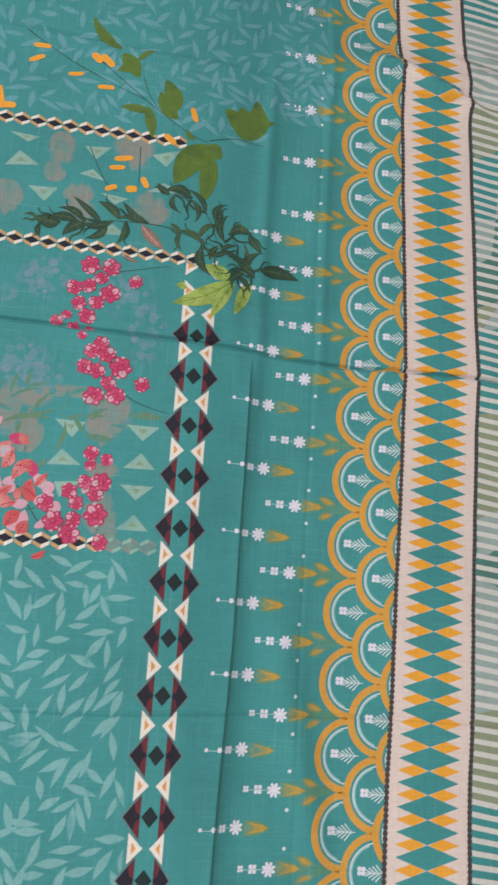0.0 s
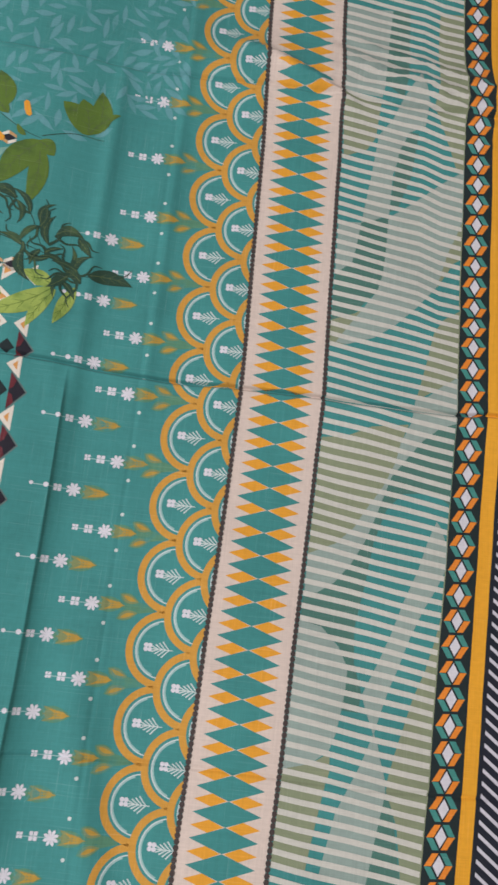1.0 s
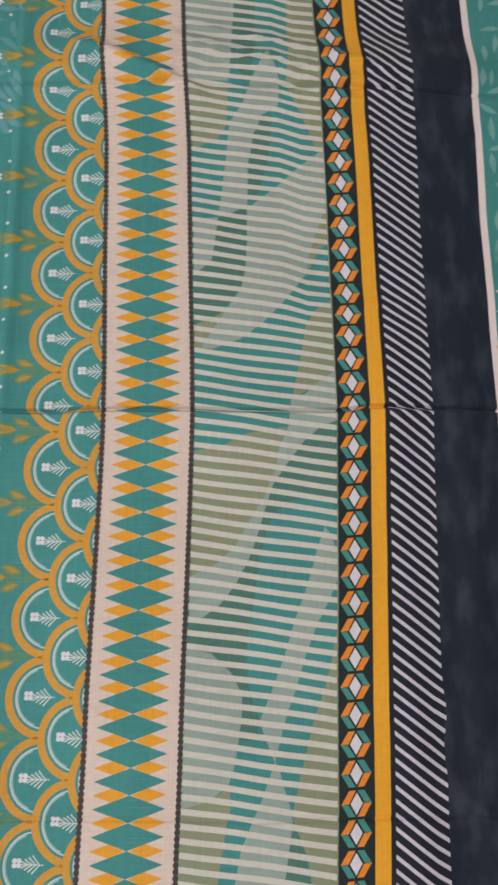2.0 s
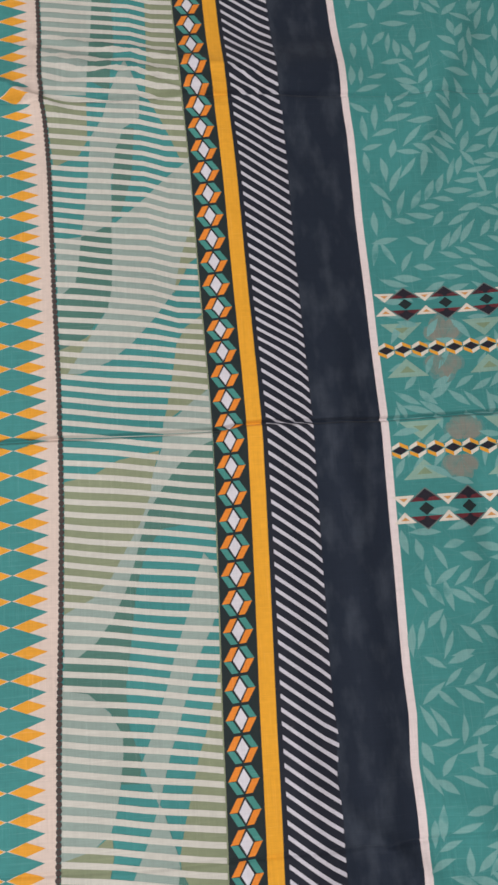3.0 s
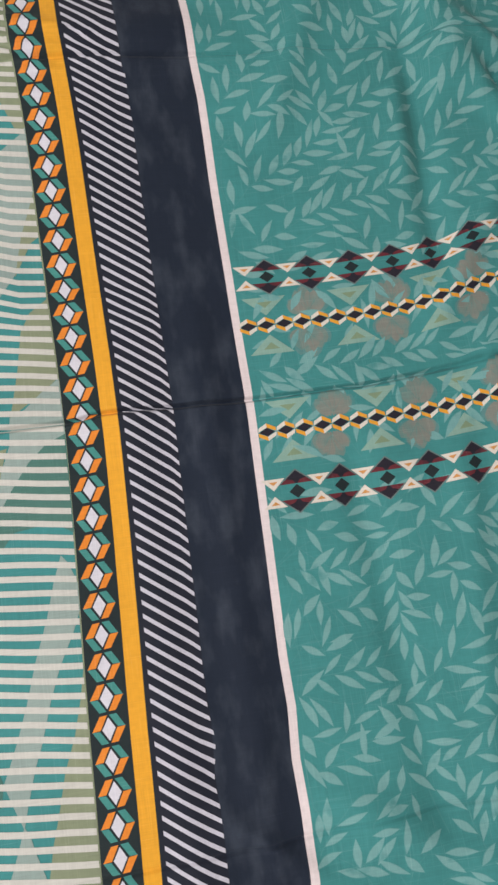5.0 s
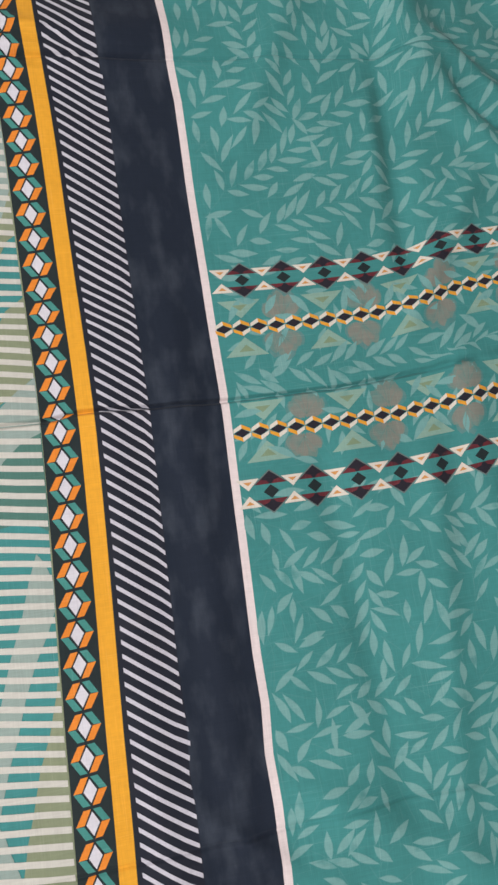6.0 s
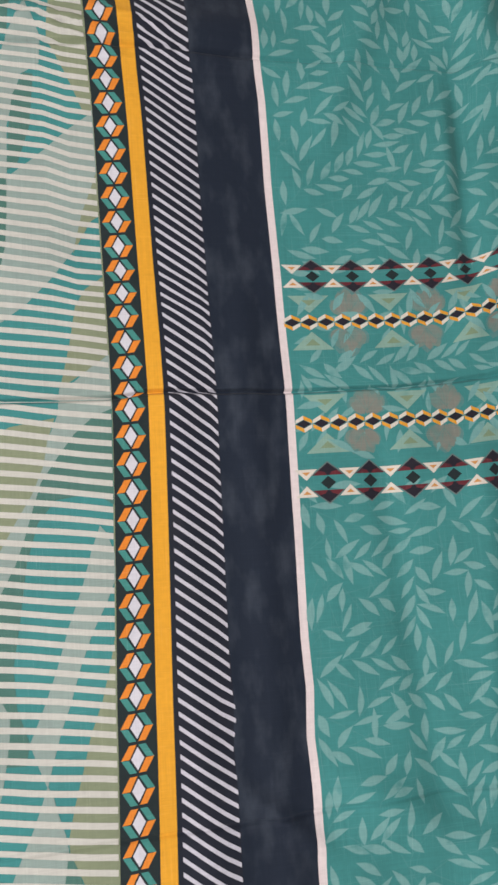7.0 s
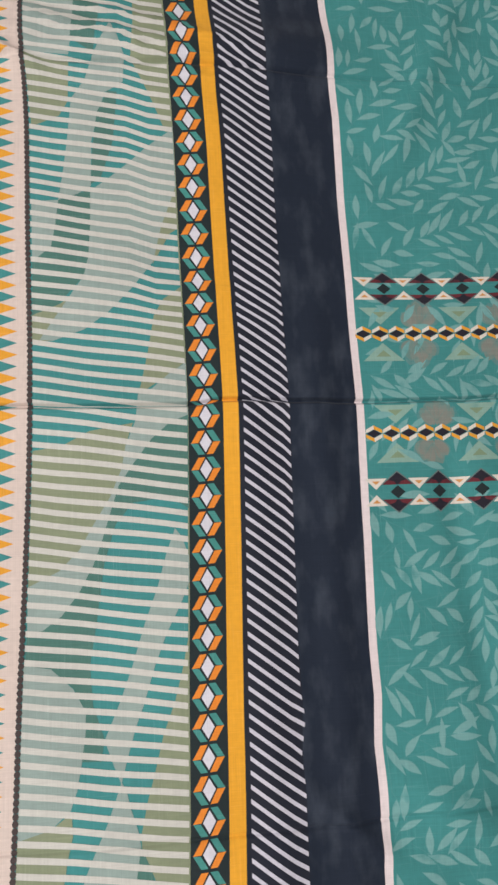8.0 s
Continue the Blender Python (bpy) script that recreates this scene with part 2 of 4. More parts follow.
BOW = ([-0.7, -0.5, -0.4, -0.3, -0.2, -0.1, 0.0, 0.08, 0.2, 0.36, 0.42, 0.52, 0.8],
       [-0.015, -0.010, -0.0065, -0.0045, -0.001, 0.002, 0.004, 0.003, 0.000, -0.003, -0.006, -0.011, -0.020])
RISE = ([0.37, 0.50, 0.57, 0.62, 0.68, 0.73, 1.0], [0.0, 0.001, 0.004, 0.013, 0.028, 0.033, 0.05])


def lie(u, v):
    """Where a place of the flat print (u, v) comes to lie on the crumpled cloth."""
    tuck = fold_line(u, 0.0) - 0.001
    if v < tuck:
        y = v
    elif v < tuck + 0.014:
        y = tuck + (v - tuck) / 7
    else:
        y = tuck + 0.002 + (v - tuck - 0.014) * 0.988
    if 0.13 < u < 0.34 and y > 0.1:
        y -= 0.006 * min(1.0, (y - 0.1) / 0.05)
    x = u + linear(v, *BOW) * min(1.0, max(0.0, (u + 0.40) / 0.15))
    if u > 0.37:
        y += linear(u, *RISE) * linear(v, [-0.2, -0.05, 0.1, 0.3], [0.3, 0.45, 1.0, 0.8])
    if u > 0.28:
        x += 0.0035 * math.exp(-((v + 0.335) / 0.022) ** 2) - 0.002 * math.exp(-((v + 0.372) / 0.016) ** 2) - (0.0025 if v > 0.43 else 0.0)
        x += linear(v, [-0.55, -0.35, -0.1, 0.1, 0.3, 0.42, 0.5], [0.004, 0.0, -0.003, -0.003, 0.0, 0.004, 0.0065])
    y -= 0.74 * crest(x, y)
    return x, y


# ---- the cloth's mesh: a shared lattice, so that every printed patch follows it exactly ----
def stations(lo, hi, step, fine):
    """Lattice lines, denser round the pressed folds."""
    out, a = [], lo
    while a < hi:
        out.append(a)
        near = min([abs(a - f) for f in fine] or [9])
        a += step if near > 0.016 else step * (0.14 if near < 0.007 else 0.35)
    return np.array(out + [hi])


GX = stations(-0.86, 1.02, 0.008, (-0.318, -0.309, -0.300, -0.2235))
GY = stations(-0.74, 0.80, 0.008, [f for f, s in FOLDS] + [0.006])
HZ = np.array([[height(x, y) for y in GY] for x in GX])
SLX, SLY = (a.tolist() for a in np.gradient(HZ, GX, GY))
HZ, GX, GY = HZ.tolist(), GX.tolist(), GY.tolist()


def cut(poly, axis, at, below):
    """The part of a convex polygon on one side of a lattice line."""
    out = []
    for i in range(len(poly)):
        p, q = poly[i - 1], poly[i]
        a, c = p[axis] - at, q[axis] - at
        if below:
            a, c = -a, -c
        if (a >= 0) != (c >= 0):
            k = a / (a - c)
            out.append((p[0] + (q[0] - p[0]) * k, p[1] + (q[1] - p[1]) * k))
        if c >= 0:
            out.append(q)
    return out


def last_below(grid, a):
    """The lattice line at or before a."""
    low, high = 0, len(grid)
    while low < high:
        mid = (low + high) // 2
        if a < grid[mid]:
            high = mid
        else:
            low = mid + 1
    return max(0, low - 1)


def slices(poly, axis, grid):
    lo, hi = min(p[axis] for p in poly), max(p[axis] for p in poly)
    i = last_below(grid, lo)
    while i < len(grid) - 1 and grid[i] < hi:
        piece = poly
        if lo < grid[i]:
            piece = cut(piece, axis, grid[i], False)
        if hi > grid[i + 1] and len(piece) > 2:
            piece = cut(piece, axis, grid[i + 1], True)
        if len(piece) > 2:
            yield i, piece
        i += 1


def diagonal(poly, x0, y0, dx, dy, side):
    out = []
    for n in range(len(poly)):
        p, q = poly[n - 1], poly[n]
        a = side * ((p[0] - x0) / dx - (p[1] - y0) / dy)
        c = side * ((q[0] - x0) / dx - (q[1] - y0) / dy)
        if (a >= 0) != (c >= 0):
            k = a / (a - c)
            out.append((p[0] + (q[0] - p[0]) * k, p[1] + (q[1] - p[1]) * k))
        if c >= 0:
            out.append(q)
    return out


LAYER = 0.00006


def drape(name, patches, parent, layer=1, label="", kind=""):
    """One printed part: patches are (ink, convex outline in print places); all are laid on the lattice, layer by layer above the ground cloth."""
    verts, normals, faces, slots, inks, seen = [], [], [], [], [], {}
    for ink, outline, *rise in patches:
        up = (layer + (rise[0] if rise else 0)) * LAYER
        if ink not in inks:
            inks.append(ink)
        slot = inks.index(ink)
        poly = [lie(*p) for p in outline]
        area = sum(poly[i - 1][0] * poly[i][1] - poly[i][0] * poly[i - 1][1] for i in range(len(poly)))
        if area < 0:
            poly.reverse()
        for i, column in slices(poly, 0, GX):
            for j, cell in slices(column, 1, GY):
                x0, y0, dx, dy = GX[i], GY[j], GX[i + 1] - GX[i], GY[j + 1] - GY[j]
                z00, z10, z11, z01 = HZ[i][j], HZ[i + 1][j], HZ[i + 1][j + 1], HZ[i][j + 1]
                for side in (1, -1):
                    bit = diagonal(cell, x0, y0, dx, dy, side)
                    if len(bit) < 3:
                        continue
                    face = []
                    for x, y in bit:
                        key = (int(x * 1e6), int(y * 1e6), up)
                        if key not in seen:
                            s, t = (x - x0) / dx, (y - y0) / dy
                            z = z00 + (z10 - z00) * s + (z11 - z10) * t if side > 0 else z00 + (z01 - z00) * t + (z11 - z01) * s
                            gx = (SLX[i][j] * (1 - s) + SLX[i + 1][j] * s) * (1 - t) + (SLX[i][j + 1] * (1 - s) + SLX[i + 1][j + 1] * s) * t
                            gy = (SLY[i][j] * (1 - s) + SLY[i + 1][j] * s) * (1 - t) + (SLY[i][j + 1] * (1 - s) + SLY[i + 1][j + 1] * s) * t
                            seen[key] = len(verts)
                            verts.append((x, y, z + up))
                            m = math.sqrt(gx * gx + gy * gy + 1)
                            normals.append((-gx / m, -gy / m, 1 / m))
                        if not face or seen[key] != face[-1]:
                            face.append(seen[key])
                    if len(face) > 2 and face[0] == face[-1]:
                        face.pop()
                    if len(set(face)) == len(face) > 2:
                        faces.append(face)
                        slots.append(slot)
    me = bpy.data.meshes.new(name)
    me.from_pydata(verts, [], faces)
    for ink in inks:
        me.materials.append(INK[ink])
    me.polygons.foreach_set("material_index", slots)
    me.shade_smooth()
    me.normals_split_custom_set_from_vertices(normals)
    ob = new(name, me)
    if parent:
        ob.parent = parent
    return tagged(ob, label, "", "", kind)


def base_cloth():
    """The ground cloth: top, underside and hem."""
    nx, ny = len(GX), len(GY)
    verts = [(GX[i], GY[j], HZ[i][j]) for i in range(nx) for j in range(ny)]
    verts += [(GX[i], GY[j], max(HZ[i][j] - 0.0012, GROUND)) for i in range(nx) for j in range(ny)]
    low = nx * ny
    faces = []
    for i in range(nx - 1):
        for j in range(ny - 1):
            a, c, d, e = i * ny + j, (i + 1) * ny + j, (i + 1) * ny + j + 1, i * ny + j + 1
            faces += [(a, c, d), (a, d, e), (low + a, low + d, low + c), (low + a, low + e, low + d)]
    rim = [i * ny for i in range(nx)] + [(nx - 1) * ny + j for j in range(1, ny)] + [i * ny + ny - 1 for i in range(nx - 2, -1, -1)] + [j for j in range(ny - 2, 0, -1)]
    for k in range(len(rim)):
        a, c = rim[k - 1], rim[k]
        faces.append((a, low + a, low + c, c))
    me = bpy.data.meshes.new("printed_cloth")
    me.from_pydata(verts, [], faces)
    me.materials.append(INK["teal"])
    me.shade_smooth()
    normals = []
    for sign in (1, -1):
        for i in range(nx):
            for j in range(ny):
                m = math.sqrt(SLX[i][j] ** 2 + SLY[i][j] ** 2 + 1)
                normals.append((-sign * SLX[i][j] / m, -sign * SLY[i][j] / m, sign / m))
    me.normals_split_custom_set_from_vertices(normals)
    return tagged(new("printed_cloth", me), "teal printed cotton lawn cloth with pressed folds, lying flat", "fabric")


cloth = base_cloth()


def box(a, c, lo, hi):
    return [(a, lo), (c, lo), (c, hi), (a, hi)]


def strip(a, c, lo, hi, step=0.05):
    """A long band in short lengths, so that it bends with the cloth."""
    n = max(1, int(round((hi - lo) / step)))
    return [box(a, c, lo + (hi - lo) * i / n, lo + (hi - lo) * (i + 1) / n) for i in range(n)]


LO, HI = -0.72, 0.79

# plain bands of the border
pink_band = drape("pink_band", [("pink", p) for p in strip(-0.1005, -0.0015, LO, HI)], cloth, 1, "cream-pink printed band")
hill_band = drape("hill_band", [("teal", p) for p in strip(0.003, 0.170, LO, HI)], cloth, 1, "band of overlapping printed hills under white stripes")
cube_band = drape("cube_band", [("bottle", p) for p in strip(0.170, 0.2090, LO, HI)], cloth, 1, "black band with a row of tumbling cubes")
yellow_band = drape("yellow_band", [("yellow", p) for p in strip(0.2090, 0.2262, LO, HI)], cloth, 1, "plain amber-yellow printed band")
diagonal_band = drape("diagonal_band", [("navy", p) for p in strip(0.2262, 0.288, LO, HI)], cloth, 1, "navy band with slanting white stripes")
slate_band = drape("slate_band", [("slate", p) for p in strip(0.288, 0.3665, LO, HI)], cloth, 1, "plain dark slate band")
white_edge = drape("white_edge", [("ivory", p) for p in strip(0.3665, 0.3755, LO, HI)], cloth, 1, "narrow white line")

# ---- small shapes of the print ----
from mathutils.geometry import tessellate_polygon


def ring_arc(cx, cy, r0, r1, a0, a1, n=20):
    """Quads of an arc between two radii, angles in degrees."""
    out = []
    for i in range(n):
        a, c = radians(a0 + (a1 - a0) * i / n), radians(a0 + (a1 - a0) * (i + 1) / n)
        out.append([(cx + r0 * math.cos(a), cy + r0 * math.sin(a)), (cx + r1 * math.cos(a), cy + r1 * math.sin(a)),
                    (cx + r1 * math.cos(c), cy + r1 * math.sin(c)), (cx + r0 * math.cos(c), cy + r0 * math.sin(c))])
    return out


def disc(cx, cy, rx, ry=None, n=12, turn=0.0):
    ry = rx if ry is None else ry
    return [(cx + rx * math.cos(2 * math.pi * i / n + turn), cy + ry * math.sin(2 * math.pi * i / n + turn)) for i in range(n)]


def bed(outline):
    """Triangles of any outline."""
    flat = [Vector((x, y, 0)) for x, y in outline]
    return [[outline[i] for i in tri] for tri in tessellate_polygon([flat])]


def blade(x0, y0, x1, y1, wide, bend=0.0, n=8, full=0.45, point=1.15):
    """A pointed leaf from stalk to tip, in cross strips; full: where along it is widest."""
    dx, dy = x1 - x0, y1 - y0
    long = math.hypot(dx, dy) or 1e-6
    nx, ny = -dy / long, dx / long
    edge = []
    for i in range(n + 1):
        k = i / n
        half = wide / 2 * math.sin(math.pi * k ** (math.log(0.5) / math.log(full))) ** point if 0 < k < 1 else 0.0
        off = bend * long * 4 * k * (1 - k)
        x, y = x0 + dx * k + nx * off, y0 + dy * k + ny * off
        edge.append(((x + nx * half, y + ny * half), (x - nx * half, y - ny * half)))
    out = []
    for (a, c), (d, e) in zip(edge, edge[1:]):
        quad = [a, c, e, d]
        if a == c:
            quad = [a, e, d]
        elif d == e:
            quad = [a, c, d]
        out.append(quad)
    return out


def stroke(points, w0, w1=None):
    """A tapering line along points."""
    w1 = w0 if w1 is None else w1
    out, n = [], len(points) - 1
    for i in range(n):
        (ax, ay), (bx, by) = points[i], points[i + 1]
        long = math.hypot(bx - ax, by - ay) or 1e-6
        nx, ny = -(by - ay) / long / 2, (bx - ax) / long / 2
        p, q = w0 + (w1 - w0) * i / n, w0 + (w1 - w0) * (i + 1) / n
        out.append([(ax + nx * p, ay + ny * p), (ax - nx * p, ay - ny * p), (bx - nx * q, by - ny * q), (bx + nx * q, by + ny * q)])
    return out


def eased(points, n=6):
    """A smooth curve through a few points."""
    out = []
    for i in range(len(points) - 1):
        p0, p1, p2 = points[max(0, i - 1)], points[i], points[i + 1]
        p3 = points[min(len(points) - 1, i + 2)]
        for k in range(n):
            t = k / n
            out.append(tuple(0.5 * (2 * b + (c - a) * t + (2 * a - 5 * b + 4 * c - d) * t * t + (3 * b - a - 3 * c + d) * t ** 3)
                             for a, b, c, d in zip(p0, p1, p2, p3)))
    return out + [points[-1]]


def turned(outline, cx, cy, k, quarter):
    """A motif's outline set at its place, scaled and, for the cross rows, turned a quarter."""
    return [(cx - k * y, cy + k * x) if quarter else (cx + k * x, cy + k * y) for x, y in outline]


# ---- the cream-pink band: lozenges, kites and beaded edges ----
def beads(name, u, parent_band):
    pieces = []
    v = LO
    while v < HI:
        pieces.append(("plum_line", disc(u, v, 0.0032, 0.0035, 8)))
        v += 0.0064
    drape(name, pieces, parent_band, 14, "dark brown beaded line", "stuff")


INK["plum_line"] = cloth_ink("ink_brown_black", (0.062, 0.047, 0.045), blotch=0.03)
beads("beaded_line", -0.1025, cloth)
beads("beaded_line", 0.0005, cloth)

PITCH = 0.02725
v = -0.0465 - PITCH * 24
while v < HI - 0.02:
    mid, half = -0.0515, PITCH / 2
    drape("lozenge", [("teal", [(mid - 0.0385, v), (mid, v - half), (mid + 0.0385, v), (mid, v + half)])], pink_band, 3)
    for side in (-1, 1):
        w = v + half
        drape("kite", [("amber", [(mid + side * 0.0022, w), (mid + side * 0.0190, w - half * 0.50), (mid + side * 0.0390, w), (mid + side * 0.0190, w + half * 0.50)])], pink_band, 3)
    v += PITCH

# ---- the band of hills under stripes ----
HILLS = []
HILLS.append(("grey_blue", [(0.004, 0.594), (0.072, 0.598), (0.066, 0.533), (0.061, 0.493), (0.054, 0.455), (0.000, 0.460)]))
HILLS.append(("olive", [(-0.000, 0.457), (0.054, 0.453), (0.049, 0.392), (0.038, 0.373), (0.006, 0.357)]))
HILLS.append(("olive", [(0.136, 0.608), (0.178, 0.610), (0.174, 0.360), (0.161, 0.360), (0.149, 0.397), (0.135, 0.435), (0.126, 0.452), (0.132, 0.502)]))
HILLS.append(("deep", [(0.069, 0.598), (0.093, 0.599), (0.093, 0.518), (0.083, 0.458), (0.057, 0.477)]))
HILLS.append(("grey_blue", [(0.105, 0.495), (0.083, 0.458), (0.071, 0.423), (0.053, 0.396), (0.046, 0.340), (0.041, 0.303), (0.035, 0.263), (0.052, 0.269), (0.072, 0.282), (0.074, 0.340), (0.084, 0.378), (0.093, 0.405), (0.115, 0.417), (0.119, 0.456), (0.112, 0.479)]))
HILLS.append(("deep", [(0.096, 0.407), (0.082, 0.378), (0.075, 0.333), (0.072, 0.285), (0.083, 0.291), (0.099, 0.341), (0.107, 0.405)]))
HILLS.append(("deep", [(0.005, 0.186), (0.026, 0.204), (0.031, 0.231), (0.035, 0.263), (0.071, 0.278), (0.070, 0.232), (0.067, 0.193), (0.061, 0.169), (0.030, 0.132), (0.004, 0.120)]))
HILLS.append(("grey_blue", [(0.005, 0.260), (0.035, 0.263), (0.031, 0.231), (0.026, 0.204), (0.005, 0.186)]))
HILLS.append(("olive", [(0.003, 0.122), (0.033, 0.135), (0.050, 0.147), (0.026, 0.092), (0.002, 0.091)]))
HILLS.append(("grey_blue", [(0.179, 0.368), (0.163, 0.359), (0.139, 0.340), (0.115, 0.312), (0.094, 0.294), (0.071, 0.276), (0.070, 0.232), (0.067, 0.193), (0.061, 0.169), (0.043, 0.142), (0.027, 0.118), (0.011, 0.093), (0.026, 0.092), (0.060, 0.105), (0.086, 0.125), (0.115, 0.155), (0.142, 0.196), (0.160, 0.238), (0.177, 0.289)]))
HILLS.append(("olive", [(0.165, 0.275), (0.177, 0.289), (0.177, 0.235), (0.160, 0.228), (0.139, 0.190), (0.151, 0.238)]))
HILLS.append(("olive", [(0.176, 0.161), (0.149, 0.145), (0.137, 0.122), (0.129, 0.080), (0.120, 0.041), (0.116, 0.027), (0.151, 0.051), (0.176, 0.066)]))
HILLS.append(("grey_blue", [(0.176, 0.065), (0.151, 0.052), (0.132, 0.035), (0.116, 0.028), (0.113, -0.013), (0.102, -0.041), (0.098, -0.066), (0.086, -0.096), (0.069, -0.125), (0.055, -0.151), (0.035, -0.172), (0.004, -0.187), (0.005, -0.232), (0.020, -0.232), (0.039, -0.218), (0.056, -0.195), (0.070, -0.167), (0.079, -0.140), (0.087, -0.111), (0.095, -0.084), (0.111, -0.060), (0.130, -0.034), (0.150, -0.016), (0.174, -0.008)]))
HILLS.append(("olive", [(0.004, -0.044), (0.035, -0.039), (0.064, -0.024), (0.110, -0.016), (0.102, -0.041), (0.098, -0.066), (0.086, -0.096), (0.069, -0.125), (0.055, -0.151), (0.035, -0.172), (0.004, -0.187)]))
HILLS.append(("deep", [(0.174, -0.008), (0.150, -0.016), (0.130, -0.034), (0.111, -0.060), (0.095, -0.084), (0.087, -0.111), (0.079, -0.140), (0.070, -0.167), (0.056, -0.195), (0.039, -0.218), (0.020, -0.232), (0.005, -0.232), (0.004, -0.265), (0.030, -0.270), (0.053, -0.290), (0.066, -0.314), (0.066, -0.334), (0.063, -0.361), (0.082, -0.362), (0.085, -0.341), (0.073, -0.308), (0.069, -0.269), (0.075, -0.224), (0.081, -0.167), (0.092, -0.126), (0.110, -0.103), (0.149, -0.098), (0.174, -0.111)]))
HILLS.append(("grey_blue", [(0.155, -0.132), (0.146, -0.158), (0.137, -0.193), (0.123, -0.233), (0.112, -0.272), (0.101, -0.304), (0.090, -0.331), (0.085, -0.342), (0.093, -0.363), (0.102, -0.384), (0.107, -0.364), (0.116, -0.332), (0.124, -0.311), (0.135, -0.273), (0.147, -0.240), (0.161, -0.212), (0.174, -0.189), (0.174, -0.162), (0.162, -0.141)]))
HILLS.append(("olive", [(0.174, -0.241), (0.164, -0.275), (0.156, -0.308), (0.144, -0.340), (0.135, -0.377), (0.128, -0.402), (0.122, -0.433), (0.123, -0.444), (0.139, -0.480), (0.150, -0.546), (0.173, -0.548)]))
HILLS.append(("grey_blue", [(0.003, -0.265), (0.030, -0.270), (0.053, -0.291), (0.066, -0.314), (0.066, -0.334), (0.063, -0.361), (0.059, -0.387), (0.053, -0.405), (0.034, -0.421), (0.001, -0.429)]))
HILLS.append(("olive", [(0.001, -0.429), (0.034, -0.421), (0.054, -0.407), (0.056, -0.428), (0.052, -0.448), (0.048, -0.478), (0.041, -0.536), (0.002, -0.532)]))
HILLS.append(("grey_blue", [(0.102, -0.382), (0.096, -0.400), (0.089, -0.420), (0.078, -0.445), (0.068, -0.469), (0.057, -0.537), (0.110, -0.542), (0.117, -0.484), (0.122, -0.443), (0.119, -0.428), (0.111, -0.406), (0.107, -0.390)]))
HILLS.append(("deep", [(0.122, -0.443), (0.117, -0.484), (0.110, -0.542), (0.150, -0.546), (0.133, -0.465)]))

INK["oat"] = cloth_ink("ink_oat", (0.560, 0.555, 0.500), blotch=0.04)
hill_count = 0
for ink, outline in HILLS:
    inside = [(min(0.170, max(0.003, x)), y) for x, y in outline]
    drape("hill", [(ink, tri) for tri in bed(inside)], hill_band, 2 + 0.35 * hill_count)
    hill_count = (hill_count + 1) % 24
v = -0.0216 - 0.01408 * 48
while v < HI - 0.02:
    wob = lambda u, v=v: v + 0.0008 * math.sin(40 * u + 31 * v)
    us = [0.0035 + 0.1655 * i / 6 for i in range(7)]
    for_one = []
    for a, c in zip(us, us[1:]):
        ya, yc = wob(a) - 0.143 * a, wob(c) - 0.143 * c
        for_one.append(("oat", [(a, ya - 0.0031), (c, yc - 0.0031), (c, yc + 0.0031), (a, ya + 0.0031)]))
    drape("pale_stripe", for_one, hill_band, 11)
    v += 0.01408

# ---- tumbling cubes ----
def cube(v):
    cx, a, h = 0.1892, 0.0163, 0.0138
    at = lambda x, y: (cx + a * x, v + h * y + 0.0012 * x)
    L, Rr, T, B, WL, WR = at(-1, 0), at(1, 0), at(0, 0.96), at(0, -0.96), at(-0.44, 0), at(0.44, 0)
    drape("printed_cube", [
        ("orange", [L, at(-0.50, 0.96), at(-0.06, 0.96), at(-0.50, 0.0)]),
        ("cube_teal", [at(0.06, 0.96), at(0.50, 0.96), Rr, at(0.54, 0.06)]),
        ("cube_teal", [L, at(-0.54, -0.06), at(-0.06, -0.96), at(-0.50, -0.96)]),
        ("orange", [at(0.50, 0), Rr, at(0.50, -0.96), at(0.06, -0.96)]),
        ("white", [at(0, 0.80), at(0.40, 0.0), at(0, -0.80), at(-0.40, 0.0)]),
    ], cube_band, 2)


v = -0.0095 - 0.0297 * 23
while v < HI - 0.02:
    cube(v)
    v += 0.0297
drape("cube_edge", [("olive", p) for p in strip(0.1690, 0.1705, LO, HI)], cube_band, 3)
drape("yellow_edge", [("bottle", p) for p in strip(0.2262, 0.2275, LO, HI)] + [("bottle", p) for p in strip(0.2080, 0.2092, LO, HI)], yellow_band, 2)

# ---- slanting stripes ----
INK["lilac_white"] = cloth_ink("ink_lilac_white", (0.560, 0.550, 0.610), blotch=0.04)
v = LO + 0.05
while v < HI:
    pts = []
    for i in range(6):
        k = i / 5
        pts.append((0.2315 + 0.0560 * k, v - 0.0415 * k))
    drape("slant_stripe", [("lilac_white", [(a, ya - 0.0023), (c, yc - 0.0023), (c, yc + 0.0023), (a, ya + 0.0023)]) for (a, ya), (c, yc) in zip(pts, pts[1:])], diagonal_band, 2)
    v += 0.0137

# ---- scalloped fringe ----
SC, SR = 0.084, 0.0438


